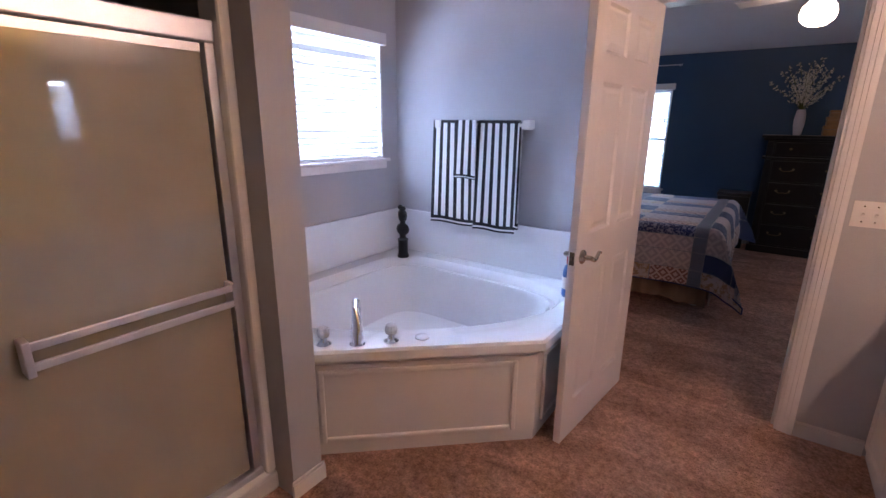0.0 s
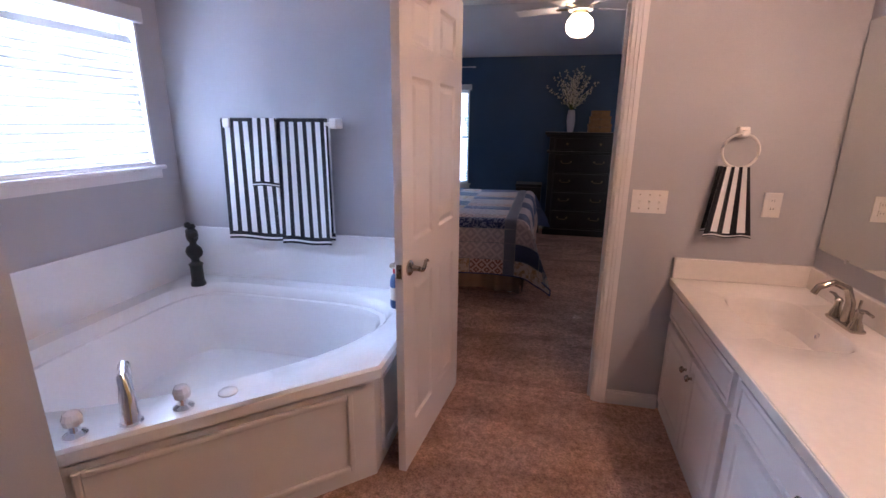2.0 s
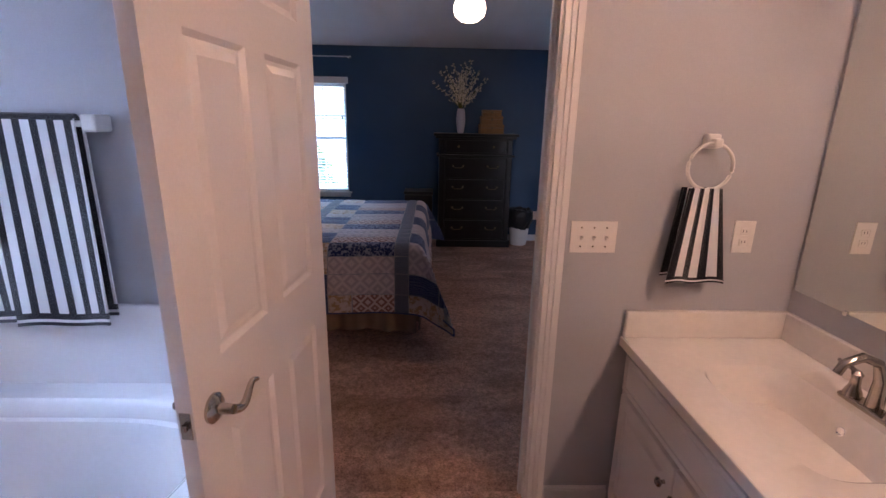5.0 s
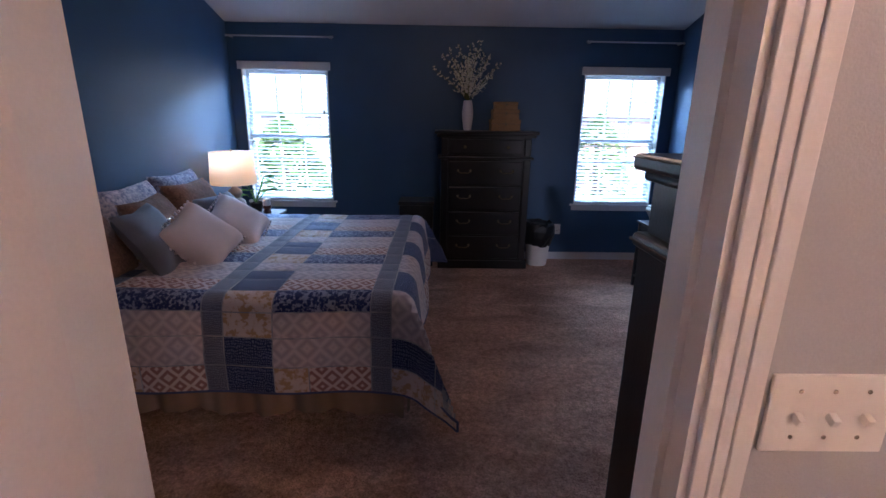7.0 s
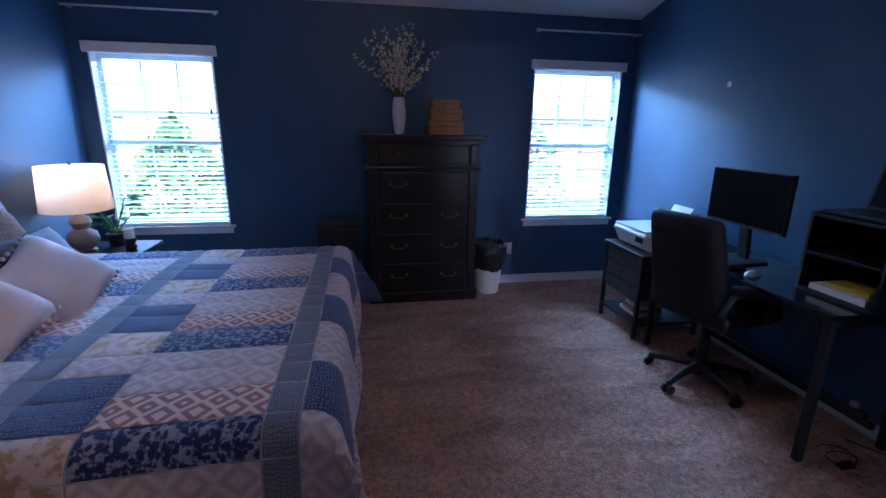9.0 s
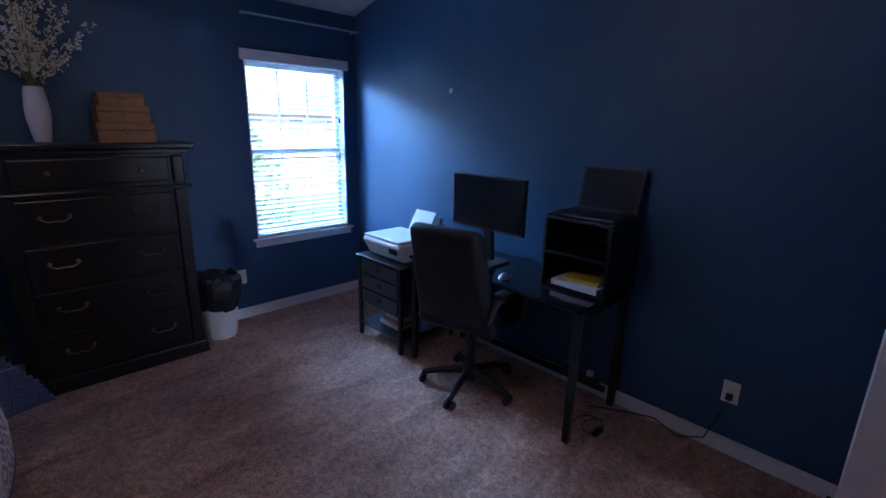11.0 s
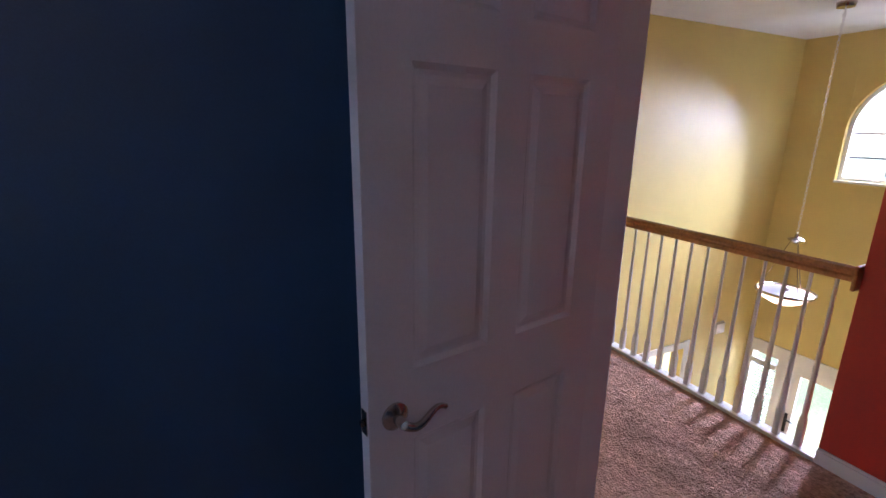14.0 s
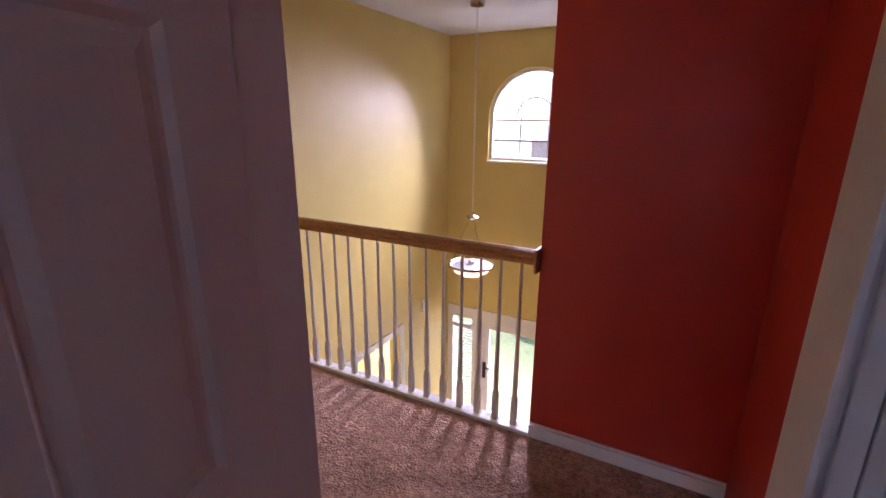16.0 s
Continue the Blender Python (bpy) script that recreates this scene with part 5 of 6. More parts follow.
for x0, x1 in ((-2.11, -1.03), (1.60, 2.60)):
    t = thing("curtain_rod", ((x0 + x1) / 2, 7.07, 2.36), "bare slim metal curtain rod above a window", "curtain rod", "curtain rods")
    part("rod", tube([(x0, 7.06, 2.36), (x1, 7.06, 2.36)], 0.008, 10), ALU, t, smooth=True)
    for x in (x0 + 0.03, x1 - 0.03):
        part("bracket", box(x - 0.008, 7.06, 2.35, x + 0.008, 7.129, 2.37), ALU, t)
        part("finial", lathe([(0.004, -0.012), (0.014, 0), (0.004, 0.012)], (x0 if x < (x0 + x1) / 2 else x1, 7.06, 2.36), 12), ALU, t)


# chests of drawers
def bail(parent, x, y, z, w=0.085):
    """A drop bail pull with two rosettes, facing -y."""
    b = tube([(x - w / 2, y - 0.012, z), (x - w / 2, y - 0.022, z - 0.008), (x - w / 4, y - 0.026, z - 0.024), (x, y - 0.026, z - 0.020), (x + w / 4, y - 0.026, z - 0.024), (x + w / 2, y - 0.022, z - 0.008), (x + w / 2, y - 0.012, z)], 0.004, 6)
    h = part("bail_pull", b, BRASS, parent, "aged brass bail pull", smooth=True)
    for s in (-1, 1):
        part("rosette", moved(lathe([(0.012, 0), (0.011, 0.006), (0.005, 0.014)], n=12), pose(x + s * w / 2, y, z, 90)), BRASS, h)


t = thing("tall_chest", (0.56, 6.92, 0), "black wooden chest of drawers with brass bail pulls", "chest of drawers")
part("plinth", box(0.075, 6.715, 0, 1.045, 7.11, 0.09, 0.008), BLACKWOOD, t)
part("body", box(0.10, 6.74, 0.09, 1.02, 7.11, 1.40), BLACKWOOD, t)
part("top", box(0.03, 6.69, 1.425, 1.09, 7.12, 1.458, 0.008), BLACKWOOD, t)
part("cornice", box(0.055, 6.71, 1.395, 1.065, 7.115, 1.425, 0.008), BLACKWOOD, t)
part("waist_moulding", box(0.07, 6.70, 1.175, 1.05, 7.112, 1.20, 0.008), BLACKWOOD, t)
for x in (0.10, 0.95):
    part("pilaster", box(x, 6.722, 0.09, x + 0.07, 6.742, 1.17, 0.006), BLACKWOOD, t)
    part("corbel_block", box(x, 6.712, 1.21, x + 0.07, 6.742, 1.385, 0.012), BLACKWOOD, t)
d = part("drawer", box(0.185, 6.722, 1.225, 0.935, 6.745, 1.375, 0.008), BLACKWOOD, t)
for x in (0.34, 0.78):
    part("knob", moved(lathe(knobprof, n=12), pose(x, 6.722, 1.30, 90)), BRASS, d, "aged brass knob", smooth=True)
for k in range(4):
    z0 = 0.115 + k * 0.265
    d = part("drawer", box(0.185, 6.722, z0, 0.935, 6.745, z0 + 0.245, 0.008), BLACKWOOD, t)
    for x in (0.34, 0.78):
        bail(d, x, 6.722, z0 + 0.15, 0.13)
t = thing("black_hamper", (-0.14, 6.92, 0), "low black lidded box beside the tall chest", "hamper")
part("box", box(-0.34, 6.76, 0, 0.02, 7.10, 0.68, 0.015), DARKPLASTIC, t)
part("lid", box(-0.35, 6.75, 0.68, 0.03, 7.11, 0.72, 0.012), DARKPLASTIC, t)

CH0, CY = 0.60, 3.13
t = thing("wardrobe_chest", (0.91, 2.87, 0), "tall black chest with worn moulded edges", "chest of drawers")
part("lower_body", box(CH0, 2.64, 0.0, 1.25, CY, 1.235, 0.004), BLACKWOOD, t)
part("upper_body", box(CH0 + 0.012, 2.64, 1.275, 1.238, CY - 0.012, 1.41, 0.004), BLACKWOOD, t)
part("waist_moulding", box(CH0 - 0.016, 2.635, 1.235, 1.266, CY + 0.018, 1.275, 0.014, seg=3), BLACKWOOD, t)
part("waist_bead", box(CH0 - 0.019, 2.634, 1.250, 1.269, CY + 0.021, 1.258, 0.002), WORN, t, "rubbed brown edge")
part("cove", box(CH0 - 0.008, 2.636, 1.41, 1.258, CY + 0.010, 1.435, 0.010), BLACKWOOD, t)
part("top", box(CH0 - 0.03, 2.632, 1.435, 1.28, CY + 0.032, 1.478, 0.012, seg=3), BLACKWOOD, t)
part("top_bead", box(CH0 - 0.0315, 2.631, 1.466, 1.2815, CY + 0.0335, 1.470, 0.001), WORN, t, "rubbed brown edge")
for k in range(4):
    z0 = 0.10 + k * 0.28
    d = part("drawer", box(CH0 + 0.06, CY, z0, 1.19, CY + 0.02, z0 + 0.26, 0.008), BLACKWOOD, t)
    for x in (0.76, 1.07):
        part("knob", moved(lathe(knobprof, n=12), pose(x, CY + 0.02, z0 + 0.13, -90)), BRASS, d)

# vase with blossom, and stacked boxes
VX0, VY0, VZ0 = 0.37, 6.93, 1.458
t = thing("flower_vase", (VX0, VY0, VZ0), "white ceramic vase full of white blossom sprays", "vase")
part("vase", lathe([(0.035, 0), (0.042, 0.02), (0.056, 0.12), (0.058, 0.18), (0.05, 0.26), (0.042, 0.30), (0.038, 0.295)], (VX0, VY0, VZ0), 28), material("white_ceramic", (0.66, 0.62, 0.68), 0.3, vary=0.02), t, smooth=True)
PETAL = material("cream_petal", (0.74, 0.70, 0.60), 0.8, vary=0.15, scale=30)
STEM = material("olive_stem", (0.10, 0.12, 0.03), 0.7, vary=0.2)
rnd = random.Random(11)
sb, pb = bmesh.new(), None
for k in range(24):
    a = k * 2.4 + rnd.uniform(-0.3, 0.3)
    sp = 0.05 + 0.33 * ((k * 7) % 24) / 23
    hh = rnd.uniform(0.40, 0.66) * (1 - 0.45 * (sp / 0.38) ** 2)
    pts = []
    for i in range(9):
        f = i / 8
        pts.append(Vector((VX0 + sp * math.cos(a) * f ** 1.4, VY0 + min(0.15, sp * 0.5 * math.sin(a) * f ** 1.4), VZ0 + 0.26 + hh * f)))
    tube(pts, 0.0025, 5, sb)
    fb = bmesh.new()
    for i in range(24):
        f = 0.28 + 0.72 * i / 23
        j = min(7, int(f * 8))
        c = pts[j].lerp(pts[j + 1], f * 8 - j) + Vector((rnd.gauss(0, 0.016), rnd.gauss(0, 0.014), rnd.gauss(0, 0.014)))
        for q in range(4):
            d = Vector((rnd.gauss(0, 1), rnd.gauss(0, 1), rnd.gauss(0.2, 1))).normalized()
            s = d.orthogonal().normalized() * rnd.uniform(0.006, 0.010)
            L = rnd.uniform(0.014, 0.024)
            fb.faces.new([fb.verts.new(p) for p in (c, c + d * L * 0.6 + s, c + d * L, c + d * L * 0.6 - s)])
    tagged(part("blossom_spray", fb, PETAL, t, "cream blossoms"), kind="stuff")
for k in range(14):
    a = rnd.uniform(0, 6.283)
    p = Vector((VX0, VY0, VZ0 + 0.29))
    d = Vector((0.08 * math.cos(a), 0.05 * math.sin(a), rnd.uniform(0.05, 0.14)))
    s = Vector((-math.sin(a), math.cos(a), 0)) * 0.012
    sb.faces.new([sb.verts.new(q) for q in (p, p + d * 0.5 + s, p + d, p + d * 0.5 - s)])
part("stem_bunch", sb, STEM, t)
BOXM = material("tan_leatherette", (0.30, 0.15, 0.055), 0.5, vary=0.25, scale=14, fine=120, bump=0.3)
z = 1.458
for w, d, h in ((0.30, 0.22, 0.115), (0.27, 0.19, 0.10), (0.235, 0.16, 0.075)):
    t = thing("storage_box", (0.76, 6.92, z), "tan lidded keepsake box with a small brass clasp", "box", "stacked boxes")
    part("box", box(0.76 - w / 2, 6.92 - d / 2, z, 0.76 + w / 2, 6.92 + d / 2, z + h * 0.62, 0.004), BOXM, t)
    part("lid", box(0.76 - w / 2 - 0.003, 6.92 - d / 2 - 0.003, z + h * 0.64, 0.76 + w / 2 + 0.003, 6.92 + d / 2 + 0.003, z + h, 0.005), BOXM, t)
    part("clasp", box(0.75, 6.92 - d / 2 - 0.008, z + h * 0.45, 0.77, 6.92 - d / 2, z + h * 0.75, 0.002), BRASS, t)
    z += h

t = thing("waste_bin", (1.20, 6.93, 0), "white plastic waste bin lined with a black bag", "waste bin")
part("bin", lathe([(0.105, 0), (0.11, 0.01), (0.135, 0.24), (0.14, 0.25)], (1.20, 6.93, 0), 24), PLASTIC, t, smooth=True)
rnd = random.Random(3)
b = lathe([(0.143, 0.235), (0.152, 0.27), (0.172, 0.33), (0.178, 0.40), (0.168, 0.46), (0.145, 0.49), (0.11, 0.46)], (1.20, 6.93, 0), 28)
for v in b.verts:
    v.co += Vector((rnd.uniform(-0.006, 0.006), rnd.uniform(-0.006, 0.006), rnd.uniform(-0.012, 0.012)))
part("liner_bag", b, DARKPLASTIC, t, "crumpled black bag")

# desk group
t = thing("desk", (2.33, 5.1, 0), "black desk with a dark glass top and steel legs", "desk")
part("top", box(2.05, 4.42, 0.735, 2.60, 5.70, 0.755, 0.004), material("black_glass_top", (0.01, 0.012, 0.016), 0.12, vary=0.1), t)
for y in (4.44, 5.66):
    for x in (2.055, 2.555):
        part("leg", box(x, y - 0.018, 0, x + 0.036, y + 0.018, 0.735, 0.003), STEEL, t)
    part("side_rail", box(2.091, y - 0.014, 0.695, 2.555, y + 0.014, 0.733), STEEL, t)
part("back_rail", box(2.56, 4.46, 0.68, 2.585, 5.64, 0.733), STEEL, t)
part("foot_rail", box(2.50, 4.46, 0.10, 2.53, 5.64, 0.13), STEEL, t)

t = thing("monitor", (2.33, 5.27, 0.755), "black flat monitor on a tilting stand", "monitor")
part("stand_base", box(2.22, 5.15, 0.755, 2.44, 5.39, 0.768, 0.005), DARKPLASTIC, t)
part("stand_neck", moved(box(-0.015, -0.035, 0, 0.015, 0.035, 0.28, 0.004), pose(2.37, 5.27, 0.765, 0, -5, 0)), DARKPLASTIC, t)
part("shell", box(2.305, 4.975, 0.97, 2.335, 5.555, 1.31, 0.006), DARKPLASTIC, t)
part("screen", box(2.302, 4.985, 0.99, 2.306, 5.545, 1.302), SCREEN, t, "dark glossy screen")
part("power_light", box(2.3015, 5.0, 0.976, 2.3045, 5.03, 0.979), BRASS, t)
t = thing("desk_shelf", (2.40, 4.6, 0.755), "black open shelf box standing on the desk", "shelf")
for z in (0.757, 0.945, 1.135):
    part("board", box(2.24, 4.42, z, 2.575, 4.77, z + 0.018, 0.002), BLACKWOOD, t)
for y in (4.40, 4.77):
    part("side", box(2.24, y, 0.757, 2.575, y + 0.018, 1.155, 0.002), BLACKWOOD, t)
part("back", box(2.575, 4.40, 0.757, 2.585, 4.788, 1.155), BLACKWOOD, t)
YEL = material("yellow_paper", (0.60, 0.46, 0.03), 0.6, vary=0.05)
PAPER = material("white_paper", (0.70, 0.66, 0.66), 0.7, vary=0.03)
t = thing("paper_stack", (2.38, 4.58, 0.776), "stack of papers under a yellow folder on the shelf", "papers")
part("sheaf", box(2.245, 4.45, 0.776, 2.50, 4.72, 0.806, 0.001), PAPER, t)
part("folder", moved(box(-0.11, -0.09, 0, 0.11, 0.09, 0.02, 0.002), pose(2.39, 4.58, 0.806, 0, 0, 8)), YEL, t, "yellow folder")
t = thing("laptop", (2.42, 4.6, 1.155), "open black laptop on the shelf box", "laptop")
part("keyboard_deck", box(2.27, 4.41, 1.155, 2.52, 4.76, 1.172, 0.004), DARKPLASTIC, t)
l2 = part("lid", moved(box(-0.004, -0.175, 0, 0.004, 0.175, 0.235, 0.002), pose(2.525, 4.585, 1.168, 0, 12, 0)), DARKPLASTIC, t)
part("screen", moved(box(-0.0055, -0.160, 0.015, -0.0042, 0.160, 0.22), pose(2.525, 4.585, 1.168, 0, 12, 0)), SCREEN, l2)
t = thing("keyboard", (2.17, 5.3, 0.755), "flat black keyboard lying on the desk", "keyboard")
part("case", box(2.10, 5.10, 0.755, 2.23, 5.52, 0.772, 0.004), DARKPLASTIC, t)
kb = bmesh.new()
for i in range(5):
    for j in range(15):
        box(2.108 + i * 0.023, 5.115 + j * 0.026, 0.772, 2.127 + i * 0.023, 5.137 + j * 0.026, 0.777, bm=kb)
tagged(part("keys", kb, DARKPLASTIC, t), kind="stuff")
t = thing("mouse", (2.17, 4.98, 0.755), "small grey computer mouse on the desk", "mouse")
b = bmesh.new()
bmesh.ops.create_uvsphere(b, u_segments=14, v_segments=8, radius=1, matrix=Matrix.Translation((2.17, 4.98, 0.755)) @ Matrix.Diagonal((0.05, 0.03, 0.03, 1)))
bmesh.ops.bisect_plane(b, geom=b.verts[:] + b.edges[:] + b.faces[:], plane_co=(0, 0, 0.756), plane_no=(0, 0, -1), clear_outer=True)
part("shell", b, ALU, t, smooth=True)

t = thing("drawer_cart", (2.28, 6.0, 0), "black metal drawer cart with fabric drawers", "cart")
part("top", box(2.0, 5.73, 0.635, 2.56, 6.27, 0.655, 0.004), BLACKWOOD, t)
for x in (2.01, 2.52):
    for y in (5.745, 6.23):
        part("leg", box(x, y, 0, x + 0.028, y + 0.028, 0.635, 0.002), STEEL, t)
part("shelf", box(2.012, 5.75, 0.10, 2.545, 6.25, 0.118), BLACKWOOD, t)
for k in range(3):
    z0 = 0.285 + k * 0.117
    d = part("drawer", box(2.015, 5.785, z0, 2.50, 6.22, z0 + 0.108, 0.006), material("charcoal_fabric", (0.05, 0.05, 0.055), 0.9, fine=300, bump=0.4) if k == 0 else bpy.data.materials["charcoal_fabric"], t, "charcoal fabric drawer")
    part("ring_pull", moved(tube([(0.018 * math.cos(a * math.pi / 8), 0.018 * math.sin(a * math.pi / 8), 0) for a in range(16)], 0.004, 6, closed=True), pose(2.011, 6.0, z0 + 0.055, 0, 90, 0)), DARKPLASTIC, d)
for s in (1, -1):
    part("brace", tube([(2.54, 6.0 - s * 0.23, 0.12), (2.54, 6.0 + s * 0.23, 0.28)], 0.003, 5), STEEL, t)
for k, c in enumerate(((0.5, 0.48, 0.45), (0.35, 0.12, 0.08), (0.55, 0.5, 0.4))):
    t = thing("book", (2.25, 6.0, 0.118 + k * 0.03), "worn book lying on the cart shelf", "book", "books on the cart")
    part("cover", box(2.10 + k * 0.01, 5.87, 0.118 + k * 0.03, 2.32, 6.10 - k * 0.02, 0.148 + k * 0.03, 0.003), material("book_cover", c, 0.6), t)
t = thing("printer", (2.27, 6.02, 0.655), "white inkjet printer with paper in its rear tray", "printer")
b = box(2.04, 5.80, 0.655, 2.44, 6.24, 0.80, 0.03, seg=3)
for v in b.verts:
    if v.co.z < 0.70:
        v.co.x += 0.05
part("body", b, PLASTIC, t)
part("lid", box(2.05, 5.815, 0.80, 2.40, 6.225, 0.815, 0.006), PLASTIC, t)
part("tray_back", moved(box(-0.008, -0.17, 0, 0.008, 0.17, 0.16, 0.004), pose(2.44, 6.02, 0.78, 0, 22, 0)), DARKPLASTIC, t)
part("paper", moved(box(-0.003, -0.11, 0, 0.003, 0.11, 0.19), pose(2.415, 6.04, 0.79, 0, 30, 0)), PAPER, t, "sheets of white paper")
part("control_panel", box(2.046, 5.83, 0.72, 2.05, 5.92, 0.77), DARKPLASTIC, t)

# office chair, its back to the room
CX, CY0 = 2.10, 5.16
t = thing("office_chair", (CX, CY0, 0), "black leather office chair on a five star base", "chair")
part("column", tube([(CX, CY0, 0.07), (CX, CY0, 0.42)], [0.035, 0.026], 14), DARKPLASTIC, t, smooth=True)
part("hub", lathe([(0.05, 0.06), (0.055, 0.08), (0.04, 0.13)], (CX, CY0, 0), 18), DARKPLASTIC, t, smooth=True)
for k in range(5):
    a = radians(200 + 72 * k)
    c, s = math.cos(a), math.sin(a)
    lg = part("leg", tube([(CX + 0.04 * c, CY0 + 0.04 * s, 0.11), (CX + 0.18 * c, CY0 + 0.18 * s, 0.095), (CX + 0.30 * c, CY0 + 0.30 * s, 0.065)], [0.028, 0.022, 0.018], 10), DARKPLASTIC, t, smooth=True)
    cb = bmesh.new()
    for o in (-0.016, 0.016):
        merge(cb, moved(lathe([(0.012, -0.009), (0.028, -0.008), (0.028, 0.008), (0.012, 0.009)], n=16), pose(CX + 0.30 * c - s * o, CY0 + 0.30 * s + c * o, 0.028) @ pose(0, 0, 0, 90, 0, 0)))
    part("caster", cb, DARKPLASTIC, lg, smooth=True)
part("mechanism", box(CX - 0.10, CY0 - 0.08, 0.41, CX + 0.10, CY0 + 0.08, 0.455, 0.008), STEEL, t)


def cushion(x0, y0, z0, x1, y1, z1, bevel):
    return box(x0, y0, z0, x1, y1, z1, bevel, seg=4)


part("seat", moved(cushion(-0.25, -0.26, 0, 0.26, 0.26, 0.11, 0.045), pose(CX + 0.02, CY0, 0.455, 0, 0, 12)), LEATHER, t, smooth=True)
bk = cushion(-0.055, -0.25, 0.0, 0.055, 0.25, 0.60, 0.05)
for v in bk.verts:
    f = v.co.z / 0.60
    v.co.y *= 1 - 0.14 * f ** 2
    v.co.x += -0.06 * f ** 2 + 0.06 * (v.co.y / 0.25) ** 2
part("backrest", moved(bk, pose(CX - 0.21, CY0 - 0.03, 0.50, 0, -8, 12)), LEATHER, t, smooth=True)
hr = cushion(-0.05, -0.20, 0.0, 0.06, 0.20, 0.12, 0.045)
part("head_roll", moved(hr, pose(CX - 0.29, CY0 - 0.05, 0.93, 0, -8, 12)), LEATHER, t, smooth=True)
for s in (-1, 1):
    ar = part("armrest", tube([(CX - 0.17, CY0 + s * 0.27, 0.56), (CX - 0.13, CY0 + s * 0.29, 0.68), (CX + 0.02, CY0 + s * 0.29, 0.70), (CX + 0.15, CY0 + s * 0.29, 0.68), (CX + 0.14, CY0 + s * 0.27, 0.50)], 0.019, 10), DARKPLASTIC, t, smooth=True)
    part("arm_pad", box(CX - 0.13, CY0 + s * 0.29 - 0.035, 0.70, CX + 0.15, CY0 + s * 0.29 + 0.035, 0.735, 0.014), LEATHER, ar, smooth=True)

# cords and strip
t = thing("extension_lead", (2.5, 4.1, 0), "black power cord from the outlet to the desk", "cord")
part("cord", tube([(2.60, 3.86, 0.32), (2.575, 3.87, 0.25), (2.57, 3.93, 0.06), (2.55, 4.05, 0.012), (2.56, 4.18, 0.05), (2.57, 4.28, 0.02), (2.52, 4.40, 0.01), (2.45, 4.52, 0.01)], 0.004, 6), DARKPLASTIC, t, smooth=True)
part("plug", box(2.585, 3.845, 0.305, 2.614, 3.875, 0.335, 0.004), DARKPLASTIC, t)
t = thing("cable_coil", (2.28, 4.37, 0), "black charger and cable lying on the carpet", "cable")
part("cable", tube([(2.30 + 0.08 * math.cos(k * 0.5), 4.38 + 0.06 * math.sin(k * 0.5) + 0.004 * k, 0.008) for k in range(18)], 0.003, 5), DARKPLASTIC, t)
part("adapter", box(2.22, 4.34, 0, 2.30, 4.375, 0.022, 0.004), DARKPLASTIC, t)
t = thing("power_strip", (2.53, 4.62, 0.132), "power strip resting on the desk rail", "power strip")
part("strip", box(2.495, 4.50, 0.131, 2.535, 4.74, 0.165, 0.004), DARKPLASTIC, t)
part("plug", box(2.50, 4.54, 0.165, 2.53, 4.58, 0.195, 0.004), ALU, t)
part("plug", box(2.50, 4.62, 0.165, 2.53, 4.66, 0.20, 0.004), material("blue_plug", (0.02, 0.05, 0.3), 0.4), t)
t = thing("wall_hook", (2.61, 5.91, 1.83), "small white hook stuck on the navy wall", "hook")
part("pad", box(2.613, 5.895, 1.83, 2.6195, 5.925, 1.865, 0.002), PLASTIC, t)
part("hook", tube([(2.613, 5.91, 1.852), (2.60, 5.91, 1.840), (2.60, 5.91, 1.85)], 0.003, 6), ALU, t)
t = thing("door_stop", (2.59, 3.41, 0.05), "white spring door stop on the baseboard", "door stop")
part("spring", tube([(2.606, 3.41, 0.055), (2.545, 3.41, 0.055)], 0.007, 8), ALU, t)
part("tip", tube([(2.545, 3.41, 0.055), (2.53, 3.41, 0.055)], 0.010, 8), DARKPLASTIC, t)

# ceiling fan
FX, FY = 0.29, 4.87
t = thing("ceiling_fan", (FX, FY, 2.35), "white ceiling fan with a lit globe", "ceiling fan")
part("canopy", lathe([(0.07, RIDGE_Z - 0.07), (0.075, RIDGE_Z - 0.02), (0.075, RIDGE_Z + 0.01)], (FX, FY, 0), 20), WHITE, t, smooth=True)
part("downrod", tube([(FX, FY, 2.72), (FX, FY, RIDGE_Z - 0.06)], 0.013, 10), WHITE, t)
part("motor", lathe([(0.05, 2.575), (0.11, 2.585), (0.125, 2.64), (0.10, 2.70), (0.03, 2.74)], (FX, FY, 0), 28), WHITE, t, smooth=True)
part("fitter", lathe([(0.06, 2.55), (0.075, 2.57), (0.06, 2.60)], (FX, FY, 0), 24), BRASS, t, smooth=True)
part("globe", lathe([(0.02, 2.352), (0.07, 2.362), (0.115, 2.40), (0.128, 2.45), (0.115, 2.505), (0.07, 2.55)], (FX, FY, 0), 28), OPAL, t, "lit opal glass globe", smooth=True)
for k in range(5):
    m = pose(FX, FY, 2.61, 0, 0, 20 + 72 * k) @ pose(0, 0, 0, 12, 0, 0)
    bl = part("blade", moved(box(0.20, -0.065, -0.004, 0.62, 0.065, 0.004, 0.003), m), WHITE, t)
    part("blade_iron", moved(box(0.10, -0.02, -0.008, 0.23, 0.02, -0.004), m), BRASS, bl)

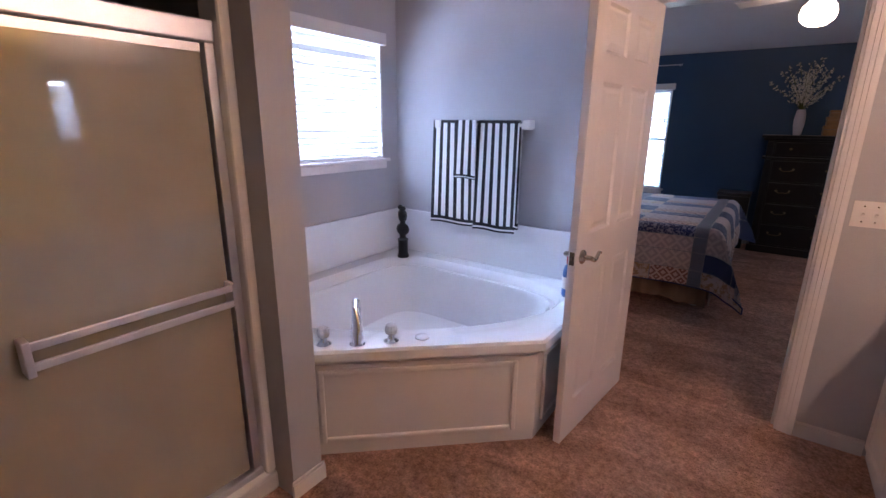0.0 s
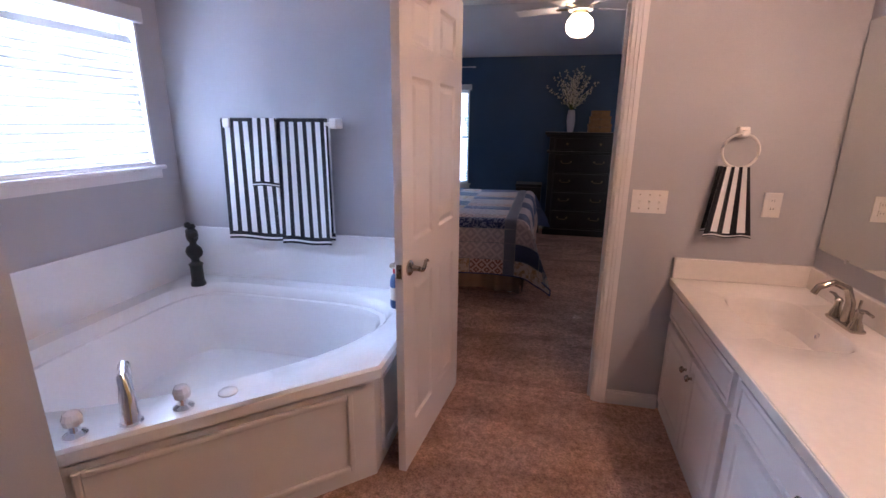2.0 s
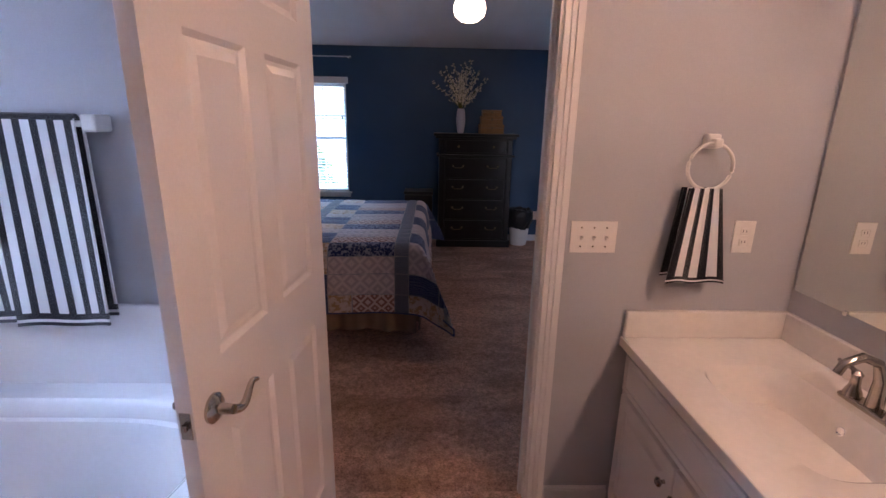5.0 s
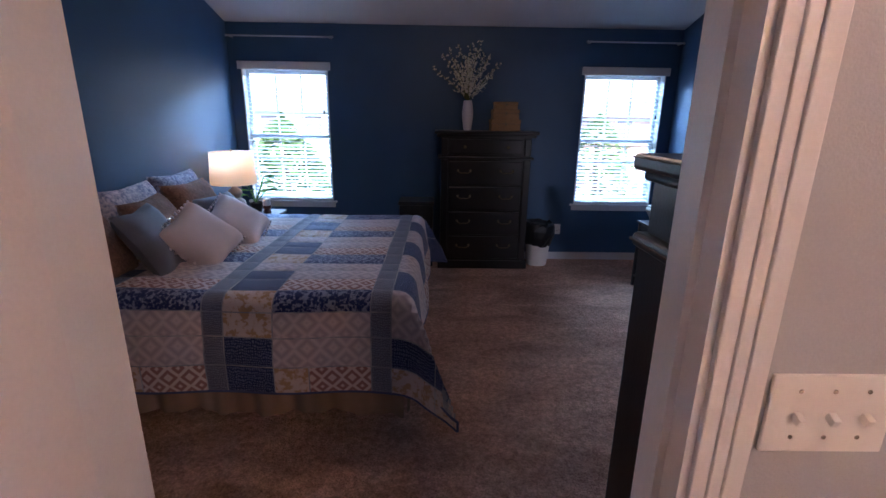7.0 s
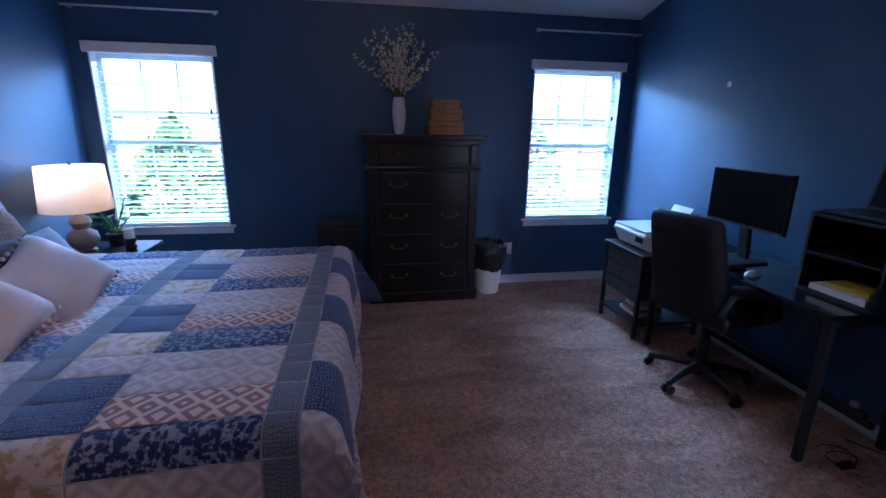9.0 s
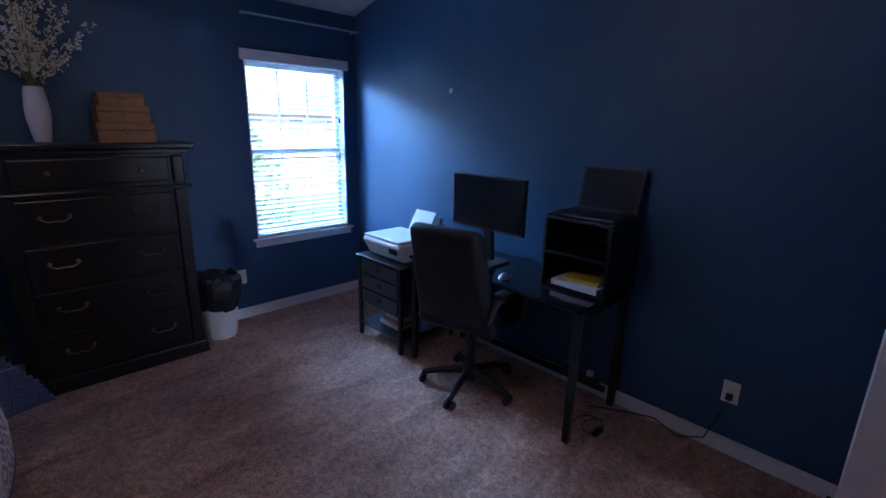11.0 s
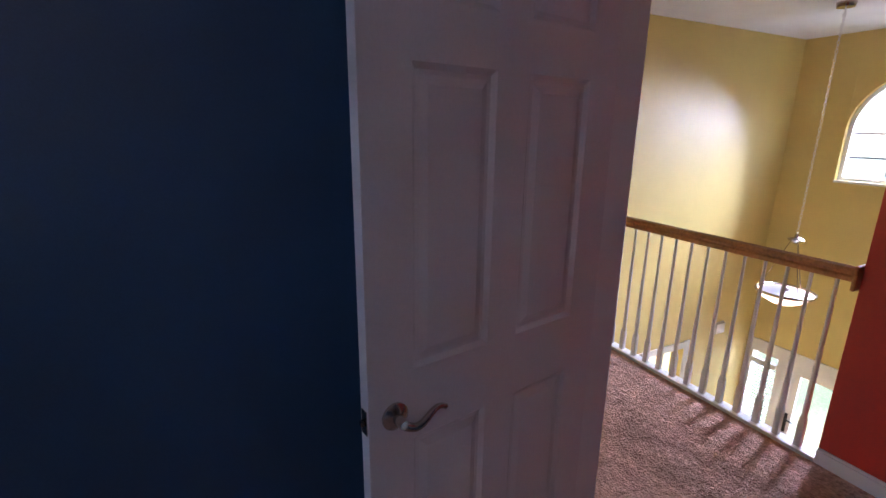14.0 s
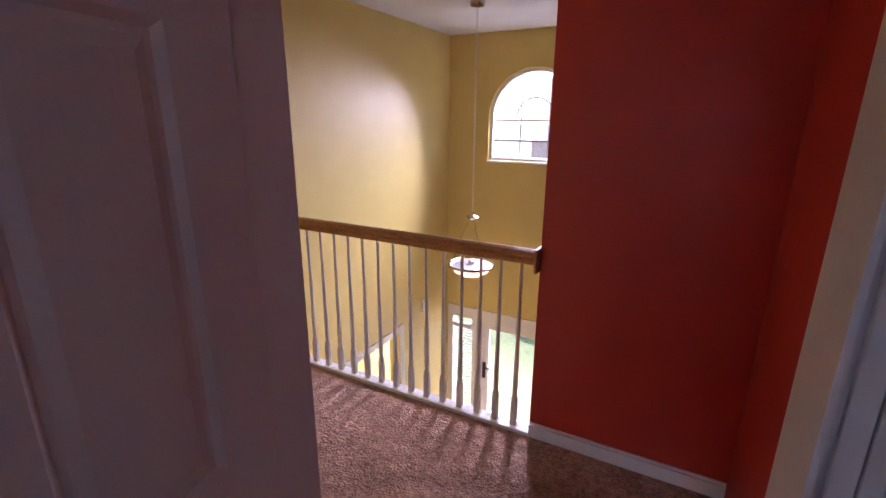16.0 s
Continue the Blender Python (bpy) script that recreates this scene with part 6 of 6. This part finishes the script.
# ---- landing and foyer ----
t = thing("railing", (3.5, 1.06, 0), "oak handrail on white turned balusters", "railing")
b = bmesh.new()
prof = [(-0.030, 0.945), (0.030, 0.945), (0.030, 0.965), (0.024, 0.975), (0.032, 0.99), (0.026, 1.008), (0, 1.014), (-0.026, 1.008), (-0.032, 0.99), (-0.024, 0.975), (-0.030, 0.965)]
e = [[b.verts.new((x, 1.05 + y, z)) for y, z in prof] for x in (2.398, 4.598)]
for k in range(len(prof)):
    b.faces.new((e[0][k], e[0][(k + 1) % len(prof)], e[1][(k + 1) % len(prof)], e[1][k]))
b.faces.new(e[0])
b.faces.new(e[1])
part("handrail", b, OAK, t, "polished oak handrail")
part("rosette", box(2.396, 0.985, 0.91, 2.415, 1.115, 1.03, 0.008), OAK, t)
part("shoe_rail", box(2.396, 1.012, 0.0, 4.598, 1.088, 0.022, 0.004), WHITE, t)
bp = [(0.016, 0.17), (0.019, 0.18), (0.012, 0.20), (0.0145, 0.24), (0.0125, 0.40), (0.0095, 0.70), (0.0085, 0.945)]
x = 2.49
while x < 4.55:
    bb = box(x - 0.016, 1.034, 0.022, x + 0.016, 1.066, 0.17, 0.003)
    lathe(bp, (x, 1.05, 0), 10, bb)
    part("baluster", bb, WHITE, t, smooth=True)
    x += 0.108

PX, PY = 3.62, -0.86
t = thing("pendant_lamp", (PX, PY, 0.08), "hanging bowl lamp on a long chain", "pendant lamp")
part("canopy", lathe([(0.06, HALL_Z - 0.035), (0.065, HALL_Z - 0.01), (0.065, HALL_Z + 0.001)], (PX, PY, 0), 20), NICKEL, t, smooth=True)
cb = bmesh.new()
z, k = 0.74, 0
while z < HALL_Z - 0.04:
    pts = []
    for a in range(8):
        u, w = 0.009 * math.cos(a * math.pi / 4), 0.021 * math.sin(a * math.pi / 4)
        pts.append((PX + (u if k % 2 else 0), PY + (0 if k % 2 else u), z + w))
    tube(pts, 0.0028, 5, cb, closed=True)
    z += 0.033
    k += 1
tagged(part("chain", cb, ALU, t, "bright metal chain"), kind="stuff")
part("hub", lathe([(0.015, 0.66), (0.06, 0.69), (0.065, 0.70), (0.02, 0.72), (0.01, 0.75)], (PX, PY, 0), 20), NICKEL, t, smooth=True)
for k in range(3):
    a = 2.1 * k + 0.4
    part("stay", tube([(PX + 0.03 * math.cos(a), PY + 0.03 * math.sin(a), 0.69), (PX + 0.20 * math.cos(a), PY + 0.20 * math.sin(a), 0.22)], 0.004, 6), NICKEL, t)
part("rim", tube([(PX + 0.22 * math.cos(a * math.pi / 20), PY + 0.22 * math.sin(a * math.pi / 20), 0.215) for a in range(40)], 0.014, 8, closed=True), NICKEL, t, smooth=True)
part("bowl", lathe([(0.02, 0.095), (0.10, 0.11), (0.17, 0.15), (0.21, 0.21), (0.20, 0.205), (0.16, 0.16), (0.02, 0.105)], (PX, PY, 0), 32), glowing("lit_alabaster", (1.0, 0.72, 0.48), 0.8), t, "lit alabaster glass bowl", smooth=True)
part("lamp_holder", lathe([(0.19, 0.205), (0.19, 0.212), (0.03, 0.225), (0.03, 0.26), (0.01, 0.27)], (PX, PY, 0), 24), ALU, t, smooth=True)
